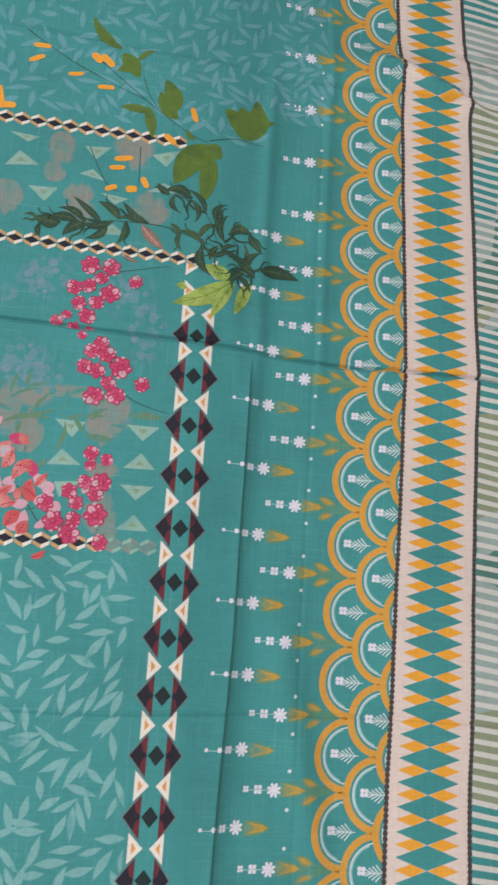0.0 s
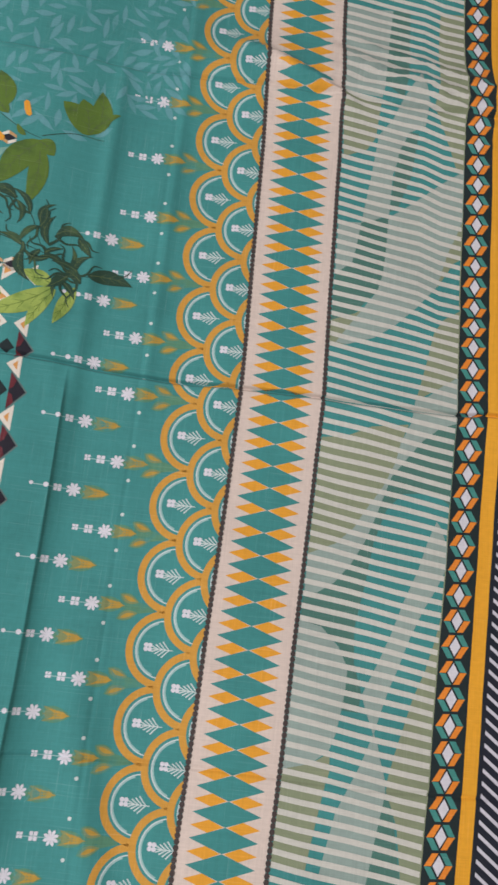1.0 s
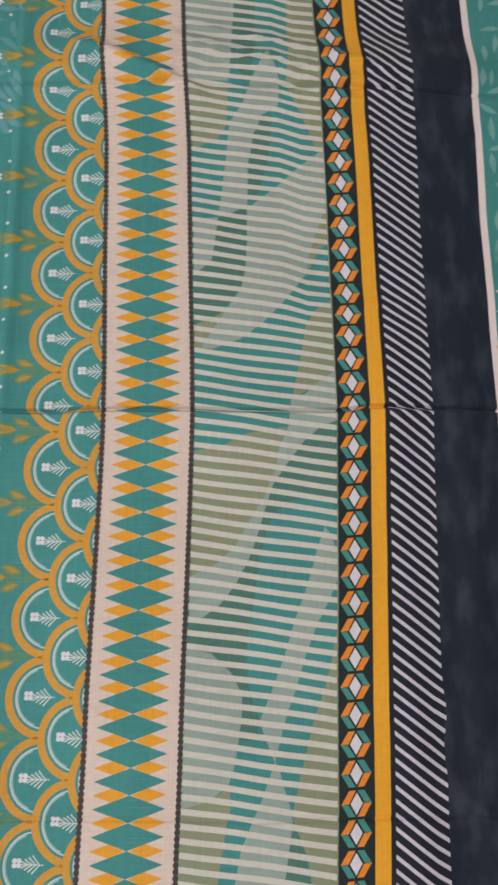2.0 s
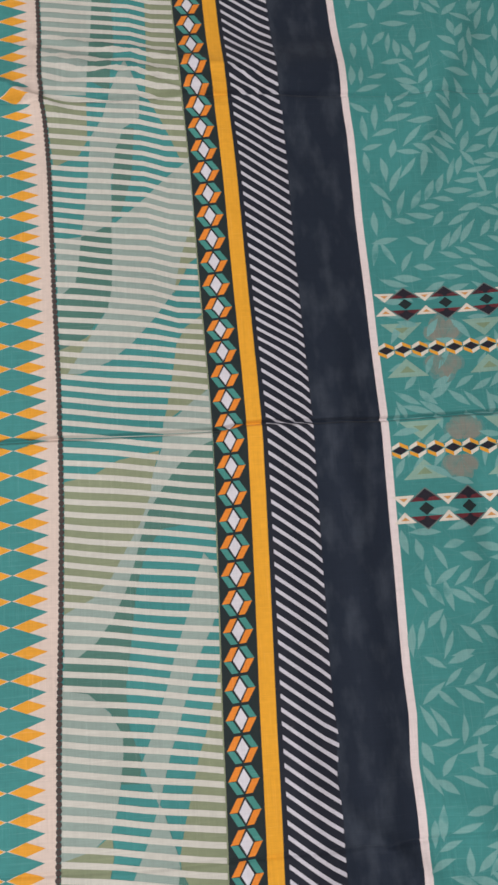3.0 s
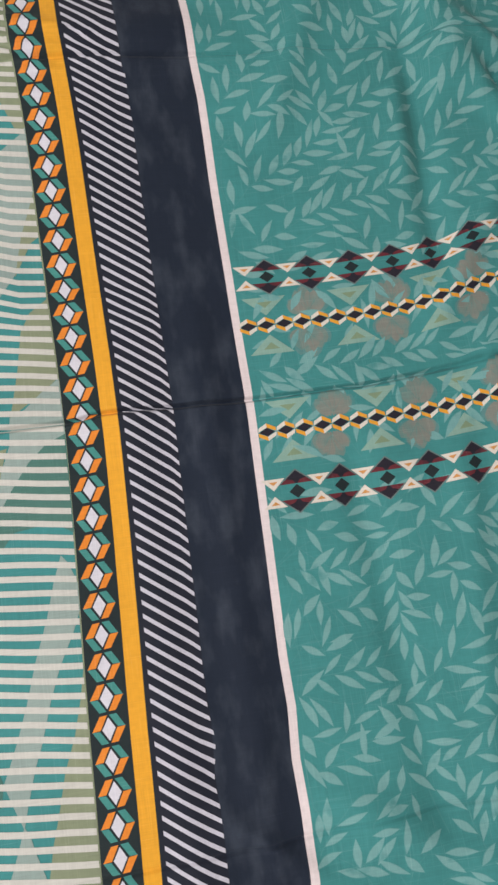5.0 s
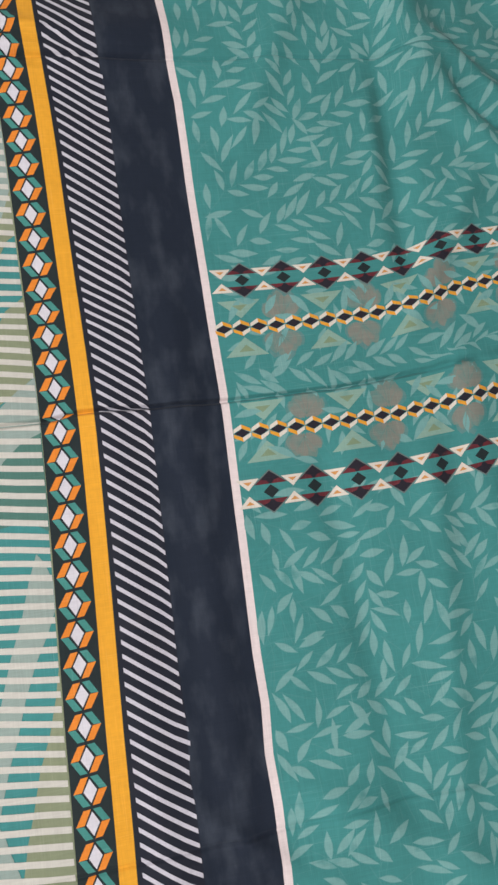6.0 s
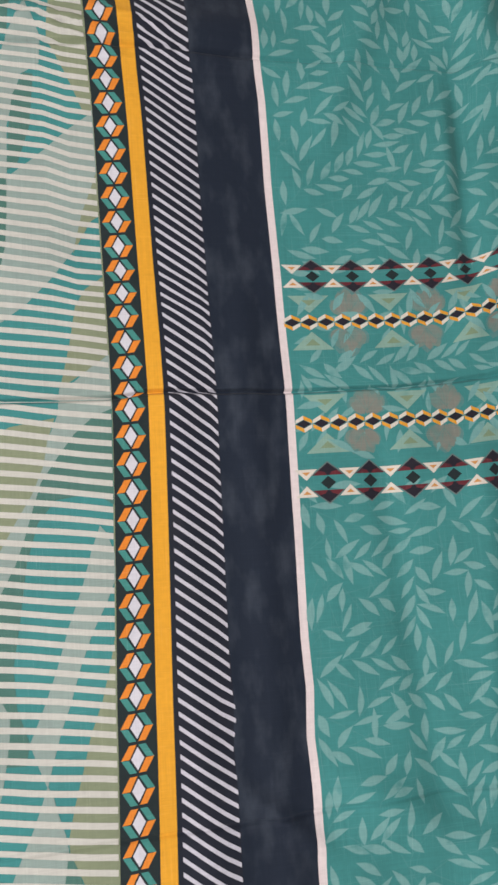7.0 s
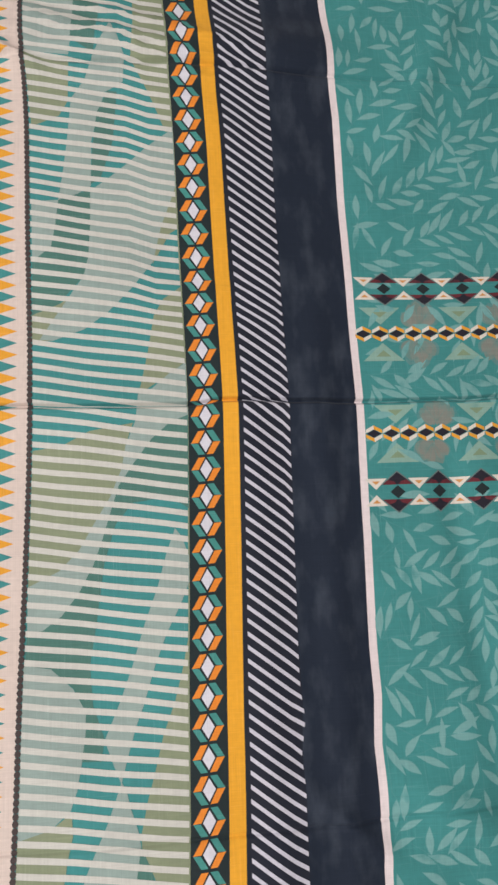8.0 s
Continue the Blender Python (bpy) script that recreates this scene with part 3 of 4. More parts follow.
def scallop(left, v, layer):
    cx = left + SR
    pieces = [("teal", disc(cx, v, SR * 0.97, n=36))]
    pieces += [("ochre", q, 0.5) for q in ring_arc(cx, v, SR - 0.0078, SR + 0.0004, 62, 298, 30)]
    pieces += [("pale_ring", q, 0.5) for q in ring_arc(cx, v, SR - 0.0142, SR - 0.0120, 110, 250, 18)]
    pieces += [("mist", q, 0.8) for q in ring_arc(cx, v, SR - 0.0122, SR - 0.0108, 86, 274, 20)]
    fx = left + 0.0250
    for sx, sy in ((-1, -1), (-1, 1), (1, -1), (1, 1)):
        pieces.append(("white", disc(fx + sx * 0.0023, v + 0.0015 + sy * 0.0023, 0.0027, n=8, turn=0.39), 0.9))
    for k in range(4):
        x0 = fx + 0.0250 - 0.0040 * k
        for s in (-1, 1):
            rise = 0.0090 - 0.0019 * k
            pieces += [("mist", q, 0.9) for q in stroke([(x0, v), (x0 - 0.0035, v + s * rise * 0.35), (x0 - 0.0085, v + s * rise)], 0.0010, 0.0016)]
    pieces += [("mist", q, 1.2) for q in stroke([(fx + 0.004, v), (fx + 0.0290, v)], 0.0012, 0.0010)]
    pieces = [(ink, cut(outline, 0, -0.1043, True), *rise) for ink, outline, *rise in pieces]
    pieces = [p for p in pieces if len(p[1]) > 2]
    drape("scallop", pieces, cloth, layer)


lefts = (-0.1915, -0.1535, -0.1175)
for row, left in enumerate(lefts):
    v = -0.1475 - SC * 6 + (SC / 2 if row == 1 else 0)
    while v < HI - 0.05:
        scallop(left, v, 4 + row * 3)
        v += SC


# ---- rows of dots, florets and wheat ears ----
def dot(u, v, size):
    """A blot of four little squares, run together in the small ones."""
    s = size * 0.48
    if size < 0.0065:
        return [("white", disc(u, v, s * 1.05, n=8, turn=0.39))]
    out = []
    for a in (-1, 1):
        for c in (-1, 1):
            out.append(("white", [(u + a * s * 0.05, v + c * s * 0.05), (u + a * s * 0.92, v + c * s * 0.09), (u + a * s, v + c * s * 0.80),
                                  (u + a * s * 0.78, v + c * s), (u + a * s * 0.09, v + c * s * 0.92)]))
    return out


def floret(u, v, size):
    out = []
    for k in range(8):
        a = k * math.pi / 4 + 0.39
        out += [("white", q, 0.15 * (k % 3)) for q in blade(u, v, u + size * 0.55 * math.cos(a), v + size * 0.55 * math.sin(a), size * 0.225, 0, 5, 0.66, 0.6)]
    return out + [("white", disc(u, v, size * 0.17, n=8), 0.6)]


INK["grain"] = cloth_ink("ink_grain", (0.430, 0.270, 0.050), (0.240, 0.250, 0.090), 0.25)
INK["grain_thin"] = cloth_ink("ink_grain_thin", (0.205, 0.245, 0.110), TEAL, 0.25)
INK["green_haze"] = cloth_ink("ink_green_haze", (0.092, 0.238, 0.150), TEAL, 0.20)


def wheat(u0, u1, v, wide):
    """A feathery ear lying across the band: chevrons of grain that close to a tip, with a halo of thin dye round it."""
    out, long = [], u1 - u0
    out += [("green_haze", q, -0.6) for q in blade(u0 - long * 0.12, v, u1 + long * 0.05, v, wide * 2.3, 0, 8, 0.42, 0.8)]
    out += [("grain_thin", q, -0.1) for q in blade(u0 + long * 0.02, v, u1, v, wide * 1.25, 0, 7, 0.35, 0.7)]
    for k in range(5):
        x = u0 + long * (0.36 + 0.13 * k)
        for s in (-1, 1):
            tip = (x - long * 0.34, v + s * wide * (1.0 - 0.15 * k))
            out += [("grain_thin", q, 0.1 + 0.1 * k) for q in blade(x, v, *tip, 0.0038, -0.12 * s, 5, 0.45, 0.9)]
            out += [("grain" if k else "grain_thin", q, 0.9 + 0.1 * k) for q in blade(x + 0.001, v, tip[0] + 0.002, v + (tip[1] - v) * 0.82, 0.0019, -0.12 * s, 5, 0.45, 0.8)]
    out += [("grain", q, 1.8) for q in blade(u0 + long * 0.25, v, u1, v, 0.0030, 0, 6, 0.7)]
    for s in (-1, 1):
        out += [("leaf_rim", q, 0.0) for q in stroke([(u0 + long * 0.10, v + s * 0.001), (u0 - long * 0.05, v + s * wide * 1.2)], 0.0010, 0.0006)]
    return out


def side_leaf(v, s):
    """A soft ochre leaf beside the ear that stands in the notch between two scallops."""
    out = [("green_haze", q, -0.3) for q in blade(-0.183, v + s * 0.0050, -0.2085, v + s * 0.0145, 0.0135, 0.06 * s, 7, 0.55, 0.8)]
    out += [("grain_thin", q, 0.2) for q in blade(-0.185, v + s * 0.0060, -0.2065, v + s * 0.0138, 0.0098, 0.06 * s, 7, 0.55, 0.8)]
    out += [("grain", q, 0.6) for q in blade(-0.188, v + s * 0.0072, -0.2035, v + s * 0.0128, 0.0048, 0.06 * s, 7, 0.55, 0.8)]
    return out


k = 0
for k in range(-6, 9):
    va = -0.1434 + SC * k
    if -0.72 < va < 0.27:
        drape("thread_line", [("pale_ring", q) for q in stroke([(-0.3297, va), (-0.290, va)], 0.0010)], cloth, 2.6)
        drape("thread_line", [("stem", q) for q in stroke([(-0.24, va), (-0.196, va - 0.001)], 0.0010)], cloth, 2.6)
        for u, up, size in ((-0.3297, 0.001, 0.0048), (-0.3130, 0.0008, 0.0062), (-0.3010, 0, 0.0088)):
            drape("white_dot", dot(u, va + up, size), cloth, 3)
        drape("floret", floret(-0.2831, va, 0.0162), cloth, 3, "white eight-petalled floret")
        drape("wheat_ear", wheat(-0.2735, -0.2415, va - 0.001, 0.0080), cloth, 3, "faint ochre wheat ear")
    vb = -0.1037 + SC * k
    if -0.72 < vb < 0.75:
        drape("thread_line", [("pale_ring", q) for q in stroke([(-0.2737, vb), (-0.240, vb)], 0.0010)], cloth, 2.6)
        for s in (-1, 0, 1):
            bow = [(-0.166, vb), (-0.186, vb + s * 0.0045), (-0.205, vb + s * 0.0105)]
            drape("faint_stalk", [("green_haze", q) for q in stroke(eased(bow, 3), 0.0060, 0.0034)], cloth, 2.4 + 0.1 * s)
            if s:
                drape("ochre_leaf", side_leaf(vb, s), cloth, 3)
        for u, up, size in ((-0.2737, 0.001, 0.0072), (-0.2581, 0.0006, 0.0102)):
            drape("white_dot", dot(u, vb + up, size), cloth, 3)
        drape("floret", floret(-0.2384, vb, 0.0162), cloth, 3, "white eight-petalled floret")
        drape("wheat_ear", wheat(-0.2310, -0.2010, vb + 0.001, 0.0078), cloth, 3.4, "faint ochre wheat ear")
    for vd in (vb - 0.0207, vb - 0.0622):
        if -0.72 < vd < 0.75:
            drape("white_speck", [("mist", disc(-0.2217, vd, 0.0024, n=6))], cloth, 3)


# ---- arrowhead rows and cube chains ----
INK["tan"] = cloth_ink("ink_tan", (0.500, 0.290, 0.130))
INK["peach"] = cloth_ink("ink_peach", (0.600, 0.290, 0.090))


def arrowhead(cx, cy, k, quarter, parent, squat=1.0):
    """Two dark arrowheads back to back over a black lozenge, and the pair of cream triangles after it. k: pitch over 6.37 cm."""
    put = lambda o: turned([(x * squat, y) for x, y in o], cx, cy, k, quarter)
    pieces = []
    for s in (-1, 1):
        for end in (-1, 1):
            pieces += [("hair", q, -0.2) for q in stroke(put([(s * 0.0312, 0), (s * 0.0108, end * 0.0246)]), 0.0014, 0.0009)]
        pieces.append(("plum", put([(s * 0.0300, 0), (s * 0.0112, 0.0228), (s * 0.0112, -0.0228)])))
        pieces.append(("maroon", put([(s * 0.0112, 0.0228), (s * 0.0112, 0.0015), (s * 0.0160, 0.0050), (s * 0.0185, 0.0138)]), 0.3))
        pieces.append(("maroon", put([(s * 0.0112, -0.0228), (s * 0.0112, -0.0015), (s * 0.0160, -0.0050), (s * 0.0185, -0.0138)]), 0.3))
    pieces.append(("bottle", put([(-0.0100, 0), (0, -0.0112), (0.0100, 0), (0, 0.0112)]), 0.4))
    drape("arrowhead", pieces, parent, 5)
    half = 0.03185
    for s in (-1, 1):
        drape("cream_triangle", [
            ("cream", put([(s * 0.0205, half - 0.0160), (s * 0.0205, half + 0.0160), (s * 0.0040, half)])),
            ("peach", put([(s * 0.0165, half - 0.0062), (s * 0.0165, half + 0.0062), (s * 0.0112, half)]), 0.4)], parent, 5)


def chain(u0, u1, v, black="plum", warm="tan", fade=None):
    """A chain of little tumbling cubes laid across the cloth."""
    pitch = 0.0205
    n = int((u1 - u0) / pitch)
    for i in range(n):
        cx = u0 + pitch * (i + 0.5)
        b, w, wh = (black, warm, "cream") if fade is None or cx < fade else ("clay_thin", "clay", "wash")
        at = lambda x, y: (cx + pitch / 2 * x, v + 0.0098 * y)
        pieces = [(wh, [at(-0.97, 0.05), at(-0.92, 0.48), at(-0.05, 1.0), at(0.0, 0.52)]),
                   (w, [at(0.0, 0.52), at(-0.05, 1.0), at(0.92, 0.48), at(0.97, 0.05)]),
                   (w, [at(-0.97, -0.05), at(0, -0.52), at(0.05, -1.0), at(-0.92, -0.48)]),
                   (wh, [at(0, -0.52), at(0.97, -0.05), at(0.92, -0.48), at(0.05, -1.0)]),
                   (b, [at(-0.88, 0), at(0, -0.50), at(0.88, 0), at(0, 0.50)], 0.5)]
        drape("chain_cube", pieces, cloth, 5)


column = [(-0.383 - 0.025 * max(0.0, -v - 0.2), v) for v in [0.0247 - 0.0637 * i for i in range(12)]]
for cx, cy in column:
    arrowhead(cx, cy, 1.0, False, cloth)
for s in (-1, 1):
    for cy in (0.0885, 0.1225):
        drape("cream_triangle", [("cream", [(-0.383 + s * 0.020, cy - 0.0138), (-0.383 + s * 0.020, cy + 0.0138), (-0.383 + s * 0.004, cy)]),
                                 ("peach", [(-0.383 + s * 0.0178, cy - 0.005), (-0.383 + s * 0.0178, cy + 0.005), (-0.383 + s * 0.0098, cy)], 0.4)], cloth, 5)
chain(-0.8460, -0.4010, 0.3010)
chain(-0.8350, -0.3650, 0.1315)
chain(-0.8200, -0.3950, -0.2555, fade=-0.468)

for cy, first, pitch, squat in ((0.1580, 0.4140, 0.0494, 0.87), (-0.1000, 0.4097, 0.0503, 0.95)):
    for i in range(11):
        arrowhead(first + pitch * i, cy, 0.80 * pitch / 0.0510, True, cloth, squat)
    for s in (-1, 1):
        # the cream pair before the first arrowhead
        far, near, mid = cy + s * 0.0164 * squat, cy + s * 0.0032 * squat, first - pitch / 2
        drape("cream_triangle", [("cream", [(mid - 0.0122, far), (mid + 0.0122, far), (mid, near)]),
                                 ("peach", [(mid - 0.005, cy + s * 0.0132 * squat), (mid + 0.005, cy + s * 0.0132 * squat), (mid, cy + s * 0.009 * squat)], 0.4)], cloth, 6.5)
chain(0.3735, 0.9600, 0.1008, "plum", "amber")
chain(0.3755, 0.9600, -0.0325, "plum", "amber")

shade_rng = random.Random(3)


def soft_shade(name, ink, cx, cy, rx, ry):
    """A watery patch of dye, thinning to its ragged rim."""
    pieces = []
    for n, (share, tone) in enumerate(((1.12, "_faint"), (0.98, "_thin"), (0.82, ""))):
        rim = []
        for i in range(22):
            a = 2 * math.pi * i / 22
            k = share * (1 + 0.30 * noise.noise((cx * 60 + math.cos(a) * 1.3, cy * 60 + math.sin(a) * 1.3, n * 0.4)))
            rim.append((cx + rx * k * math.cos(a), cy + ry * k * math.sin(a)))
        pieces += [(ink + tone, tri, 0.25 * n) for tri in bed(rim)]
    drape(name, pieces, cloth, 2.2 + shade_rng.random() * 0.6)


def clay_flower(cx, cy, s, tall=1.0, broad=1.0):
    """A washed-out bloom that opens away from the chain: broad ragged petals over one another in thin dye."""
    pieces = []
    for n, (ink, grow, lift) in enumerate((("clay_faint", 1.25, 0.0), ("clay_thin", 1.0, 0.5), ("clay", 0.72, 1.0))):
        for k in range(5):
            lean = (k - 2) * 0.40 + shade_rng.uniform(-0.1, 0.1)
            long = (0.0330 - 0.0030 * abs(k - 2)) * (0.70 + 0.30 * grow) * tall * shade_rng.uniform(0.9, 1.08)
            tip = (cx + broad * long / tall * math.sin(lean), cy + s * long * math.cos(lean))
            pieces += [(ink, q, lift + 0.08 * k) for q in blade(cx + 0.25 * (k - 2) * 0.012 * broad, cy, *tip, 0.0155 * grow * broad, shade_rng.uniform(-0.08, 0.08), 7, 0.58, 0.6)]
    for k in range(4):
        lean = (k - 1.5) * 0.38
        tip = (cx + broad * 0.026 * math.sin(lean), cy + s * tall * 0.026 * math.cos(lean))
        pieces += [("clay_thin", q, 1.8) for q in stroke([(cx, cy + s * 0.004), tip], 0.0012, 0.0005)]
    drape("clay_flower", pieces, cloth, 2.2, "washed-out clay-coloured bloom")


def haze_cluster(name, cx, cy, rx, ry):
    """A faint cloud of tiny lilac florets."""
    pieces = []
    for i in range(46):
        a, d = shade_rng.uniform(0, 6.2832), shade_rng.random() ** 0.7
        x, y = cx + 1.25 * rx * d * math.cos(a), cy + 1.25 * ry * d * math.sin(a)
        ink = "haze_faint" if d > 0.75 else ("haze_thin", "haze", "haze_thin")[i % 3]
        pieces.append((ink, disc(x, y, shade_rng.uniform(0.0028, 0.0062), n=7, turn=a), 0.02 * i))
    drape(name, pieces, cloth, 2.2, "faint cloud of lilac florets", "stuff")


# washed triangles and clay-coloured shades either side of the chains
for v, flip in ((0.1008, 1), (-0.0325, 1)):
    for i in range(6):
        cx = 0.4060 + 0.0985 * i + (0.006 if v < 0 else 0)
        for s in (1, -1):
            far, near = v + s * 0.0330, v + s * 0.0115
            drape("washed_triangle", [("wash", [(cx - 0.025, far if s > 0 else near - 0.0225), (cx + 0.025, far if s > 0 else near - 0.0225), (cx, near)]),
                                      ("reed", [(cx - 0.009, v + s * (0.0275 if s > 0 else 0.0285)), (cx + 0.009, v + s * (0.0275 if s > 0 else 0.0285)), (cx, v + s * 0.0205)], 0.4)], cloth, 3.4)
            clay_flower(cx + 0.049 - (0.006 if s < 0 else 0), v + s * 0.008, s)

# ---- the wandering leaf ground ----
leaf_rng = random.Random(11)


def leaf_ground(name, stems, field, ink="leaf", spare=0.0138, long=0.0330, wide=0.0080, keep_off=()):
    """Sprays of pale leaves: along each stem, paired leaves; then short sprays in what is left bare. field: u0, u1, v0, v1."""
    u0, u1, v0, v1 = field
    mids, pieces, cells = [], [], collections.defaultdict(list)

    def free(x, y, gap):
        if not (u0 < x < u1 and v0 < y < v1) or any(a < x < c and d < y < e for a, c, d, e in keep_off):
            return False
        i, j = int(x // 0.02), int(y // 0.02)
        return all((x - a) ** 2 + (y - c) ** 2 > gap * gap for p in (i - 1, i, i + 1) for q in (j - 1, j, j + 1) for a, c in cells[p, q])

    def one(x, y, angle, size):
        spots = [(x + math.cos(angle) * size * k, y + math.sin(angle) * size * k) for k in (0.30, 0.55, 0.85)]
        if not all(free(px, py, 0.0066) for px, py in spots):
            return
        mids.extend(spots)
        for px_, py_ in spots:
            cells[int(px_ // 0.02), int(py_ // 0.02)].append((px_, py_))
        s = 0.0012
        lift = 0.055 * (len(mids) // 3 % 24)
        broad, bent, full = wide * leaf_rng.uniform(0.85, 1.25), leaf_rng.uniform(-0.05, 0.05), leaf_rng.uniform(0.42, 0.55)
        for tone, grow, up in ((ink + "_rim", 0.0005, 0.0), (ink, -0.0004, 1.4)):
            a, c = s - grow, size + grow
            pieces.extend((tone, q, lift + up) for q in blade(x + math.cos(angle) * a, y + math.sin(angle) * a, x + math.cos(angle) * c, y + math.sin(angle) * c,
                                                              broad + 1.6 * grow, bent, 6, full, 1.12))

    def spray(points, step=0.0170):
        line = eased(points, 8)
        inside = [p for p in line if u0 < p[0] < u1 and v0 < p[1] < v1]
        if len(inside) > 1:
            pieces.extend(("stem", q, -0.7 + 0.03 * (len(mids) % 20)) for q in stroke(inside, 0.0014, 0.0008))
        gone, side = 0.0, 1
        for (ax, ay), (bx, by) in zip(line, line[1:]):
            gone += math.hypot(bx - ax, by - ay)
            if gone >= step / 2:
                gone, side = 0.0, -side
                a = math.atan2(by - ay, bx - ax) + side * radians(leaf_rng.uniform(30, 46))
                one(ax, ay, a, long * leaf_rng.uniform(0.8, 1.2))
        (ax, ay), (bx, by) = line[-2:]
        one(bx, by, math.atan2(by - ay, bx - ax), long * leaf_rng.uniform(0.9, 1.2))

    for s in stems:
        spray(s)
    for _ in range(3600):
        x, y = leaf_rng.uniform(u0, u1), leaf_rng.uniform(v0, v1)
        if free(x, y, spare):
            a = leaf_rng.uniform(0, 2 * math.pi)
            b = a + leaf_rng.uniform(-0.7, 0.7)
            p = (x + 0.03 * math.cos(a), y + 0.03 * math.sin(a))
            spray([(x - 0.015 * math.cos(a), y - 0.015 * math.sin(a)), p, (p[0] + 0.03 * math.cos(b), p[1] + 0.03 * math.sin(b))])
    pieces = [(i, cut(cut(o, 0, u0 - 0.0025, False), 0, u1, True), *r) for i, o, *r in pieces]
    pieces = [p for p in pieces if len(p[1]) > 2]
    return drape(name, pieces, cloth, 1.4, "ground of pale wandering leaf sprays", "stuff")


STEMS_UPPER = [
    ((0.508, 0.348), (0.503, 0.376), (0.501, 0.424)), ((0.509, 0.352), (0.54, 0.396), (0.564, 0.446)),
    ((0.408, 0.269), (0.472, 0.302), (0.526, 0.347), (0.593, 0.386)), ((0.477, 0.423), (0.465, 0.466), (0.47, 0.509)),
    ((0.548, 0.45), (0.526, 0.483), (0.522, 0.52)), ((0.616, 0.421), (0.631, 0.45), (0.63, 0.495)),
    ((0.619, 0.276), (0.681, 0.328), (0.743, 0.389)), ((0.658, 0.416), (0.711, 0.437), (0.778, 0.479)),
    ((0.38, 0.442), (0.411, 0.479), (0.454, 0.518)), ((0.379, 0.363), (0.419, 0.41), (0.453, 0.443)),
    ((0.379, 0.236), (0.413, 0.276), (0.41, 0.32)), ((0.416, 0.361), (0.456, 0.37), (0.499, 0.357)),
    ((0.556, 0.299), (0.592, 0.328), (0.612, 0.371)), ((0.624, 0.267), (0.679, 0.265), (0.737, 0.245)),
    ((0.7, 0.258), (0.732, 0.294), (0.758, 0.34)), ((0.458, 0.223), (0.516, 0.239), (0.583, 0.25)),
    ((0.399, 0.192), (0.45, 0.216), (0.488, 0.235)), ((0.582, 0.209), (0.63, 0.22), (0.693, 0.223)),
    ((0.735, 0.406), (0.792, 0.436), (0.853, 0.449)), ((0.704, 0.345), (0.751, 0.308), (0.808, 0.278)),
]

STEMS_LOWER = [
    ((0.504, -0.185), (0.503, -0.219), (0.501, -0.261)), ((0.417, -0.189), (0.452, -0.187), (0.498, -0.184)),
    ((0.425, -0.228), (0.453, -0.23), (0.481, -0.234)), ((0.464, -0.261), (0.504, -0.231), (0.548, -0.202)),
    ((0.394, -0.293), (0.431, -0.293), (0.473, -0.292)), ((0.373, -0.117), (0.402, -0.136), (0.441, -0.151)),
    ((0.455, -0.125), (0.476, -0.159), (0.513, -0.174)), ((0.543, -0.151), (0.584, -0.154), (0.647, -0.158)),
    ((0.526, -0.173), (0.562, -0.204), (0.575, -0.243)), ((0.62, -0.262), (0.608, -0.293), (0.574, -0.328)),
    ((0.451, -0.329), (0.488, -0.335), (0.526, -0.339)), ((0.468, -0.303), (0.484, -0.276), (0.495, -0.248)),
    ((0.51, -0.316), (0.546, -0.299), (0.586, -0.258)), ((0.411, -0.367), (0.437, -0.338), (0.453, -0.317)),
    ((0.382, -0.384), (0.419, -0.379), (0.452, -0.363)), ((0.477, -0.385), (0.481, -0.42), (0.457, -0.453)),
    ((0.546, -0.483), (0.538, -0.454), (0.536, -0.431)), ((0.405, -0.48), (0.448, -0.473), (0.502, -0.479)),
    ((0.503, -0.396), (0.541, -0.398), (0.59, -0.385)), ((0.608, -0.36), (0.574, -0.364), (0.544, -0.381)),
    ((0.564, -0.419), (0.583, -0.458), (0.596, -0.495)), ((0.369, -0.478), (0.391, -0.445), (0.42, -0.413)),
    ((0.434, -0.443), (0.444, -0.418), (0.442, -0.384)), ((0.498, -0.506), (0.537, -0.498), (0.591, -0.488)),
]

STEMS_MIDDLE = [
    ((0.381, 0.05), (0.44, 0.05), (0.505, 0.039)), ((0.479, 0.046), (0.541, 0.048), (0.607, 0.052)),
    ((0.573, 0.033), (0.633, 0.038), (0.694, 0.037)), ((0.385, 0.03), (0.425, 0.038), (0.475, 0.019)),
]

STEMS_WEST_LOW = [
    ((-0.564, -0.409), (-0.537, -0.377), (-0.497, -0.344)), ((-0.526, -0.416), (-0.531, -0.377), (-0.553, -0.347)),
    ((-0.46, -0.392), (-0.491, -0.4), (-0.529, -0.389)), ((-0.421, -0.334), (-0.457, -0.361), (-0.479, -0.393)),
    ((-0.458, -0.291), (-0.5, -0.313), (-0.545, -0.309)), ((-0.436, -0.413), (-0.447, -0.464), (-0.487, -0.489)),
    ((-0.491, -0.48), (-0.519, -0.478), (-0.546, -0.456)), ((-0.516, -0.552), (-0.507, -0.529), (-0.479, -0.512)),
    ((-0.47, -0.483), (-0.466, -0.517), (-0.481, -0.546)), ((-0.417, -0.516), (-0.44, -0.534), (-0.464, -0.54)),
    ((-0.543, -0.569), (-0.517, -0.547), (-0.488, -0.54)), ((-0.485, -0.613), (-0.459, -0.579), (-0.432, -0.551)),
    ((-0.532, -0.613), (-0.505, -0.591), (-0.484, -0.569)), ((-0.46, -0.453), (-0.43, -0.44), (-0.413, -0.427)),
    ((-0.58, -0.324), (-0.55, -0.316), (-0.515, -0.295)), ((-0.558, -0.497), (-0.523, -0.49), (-0.496, -0.466)),
]

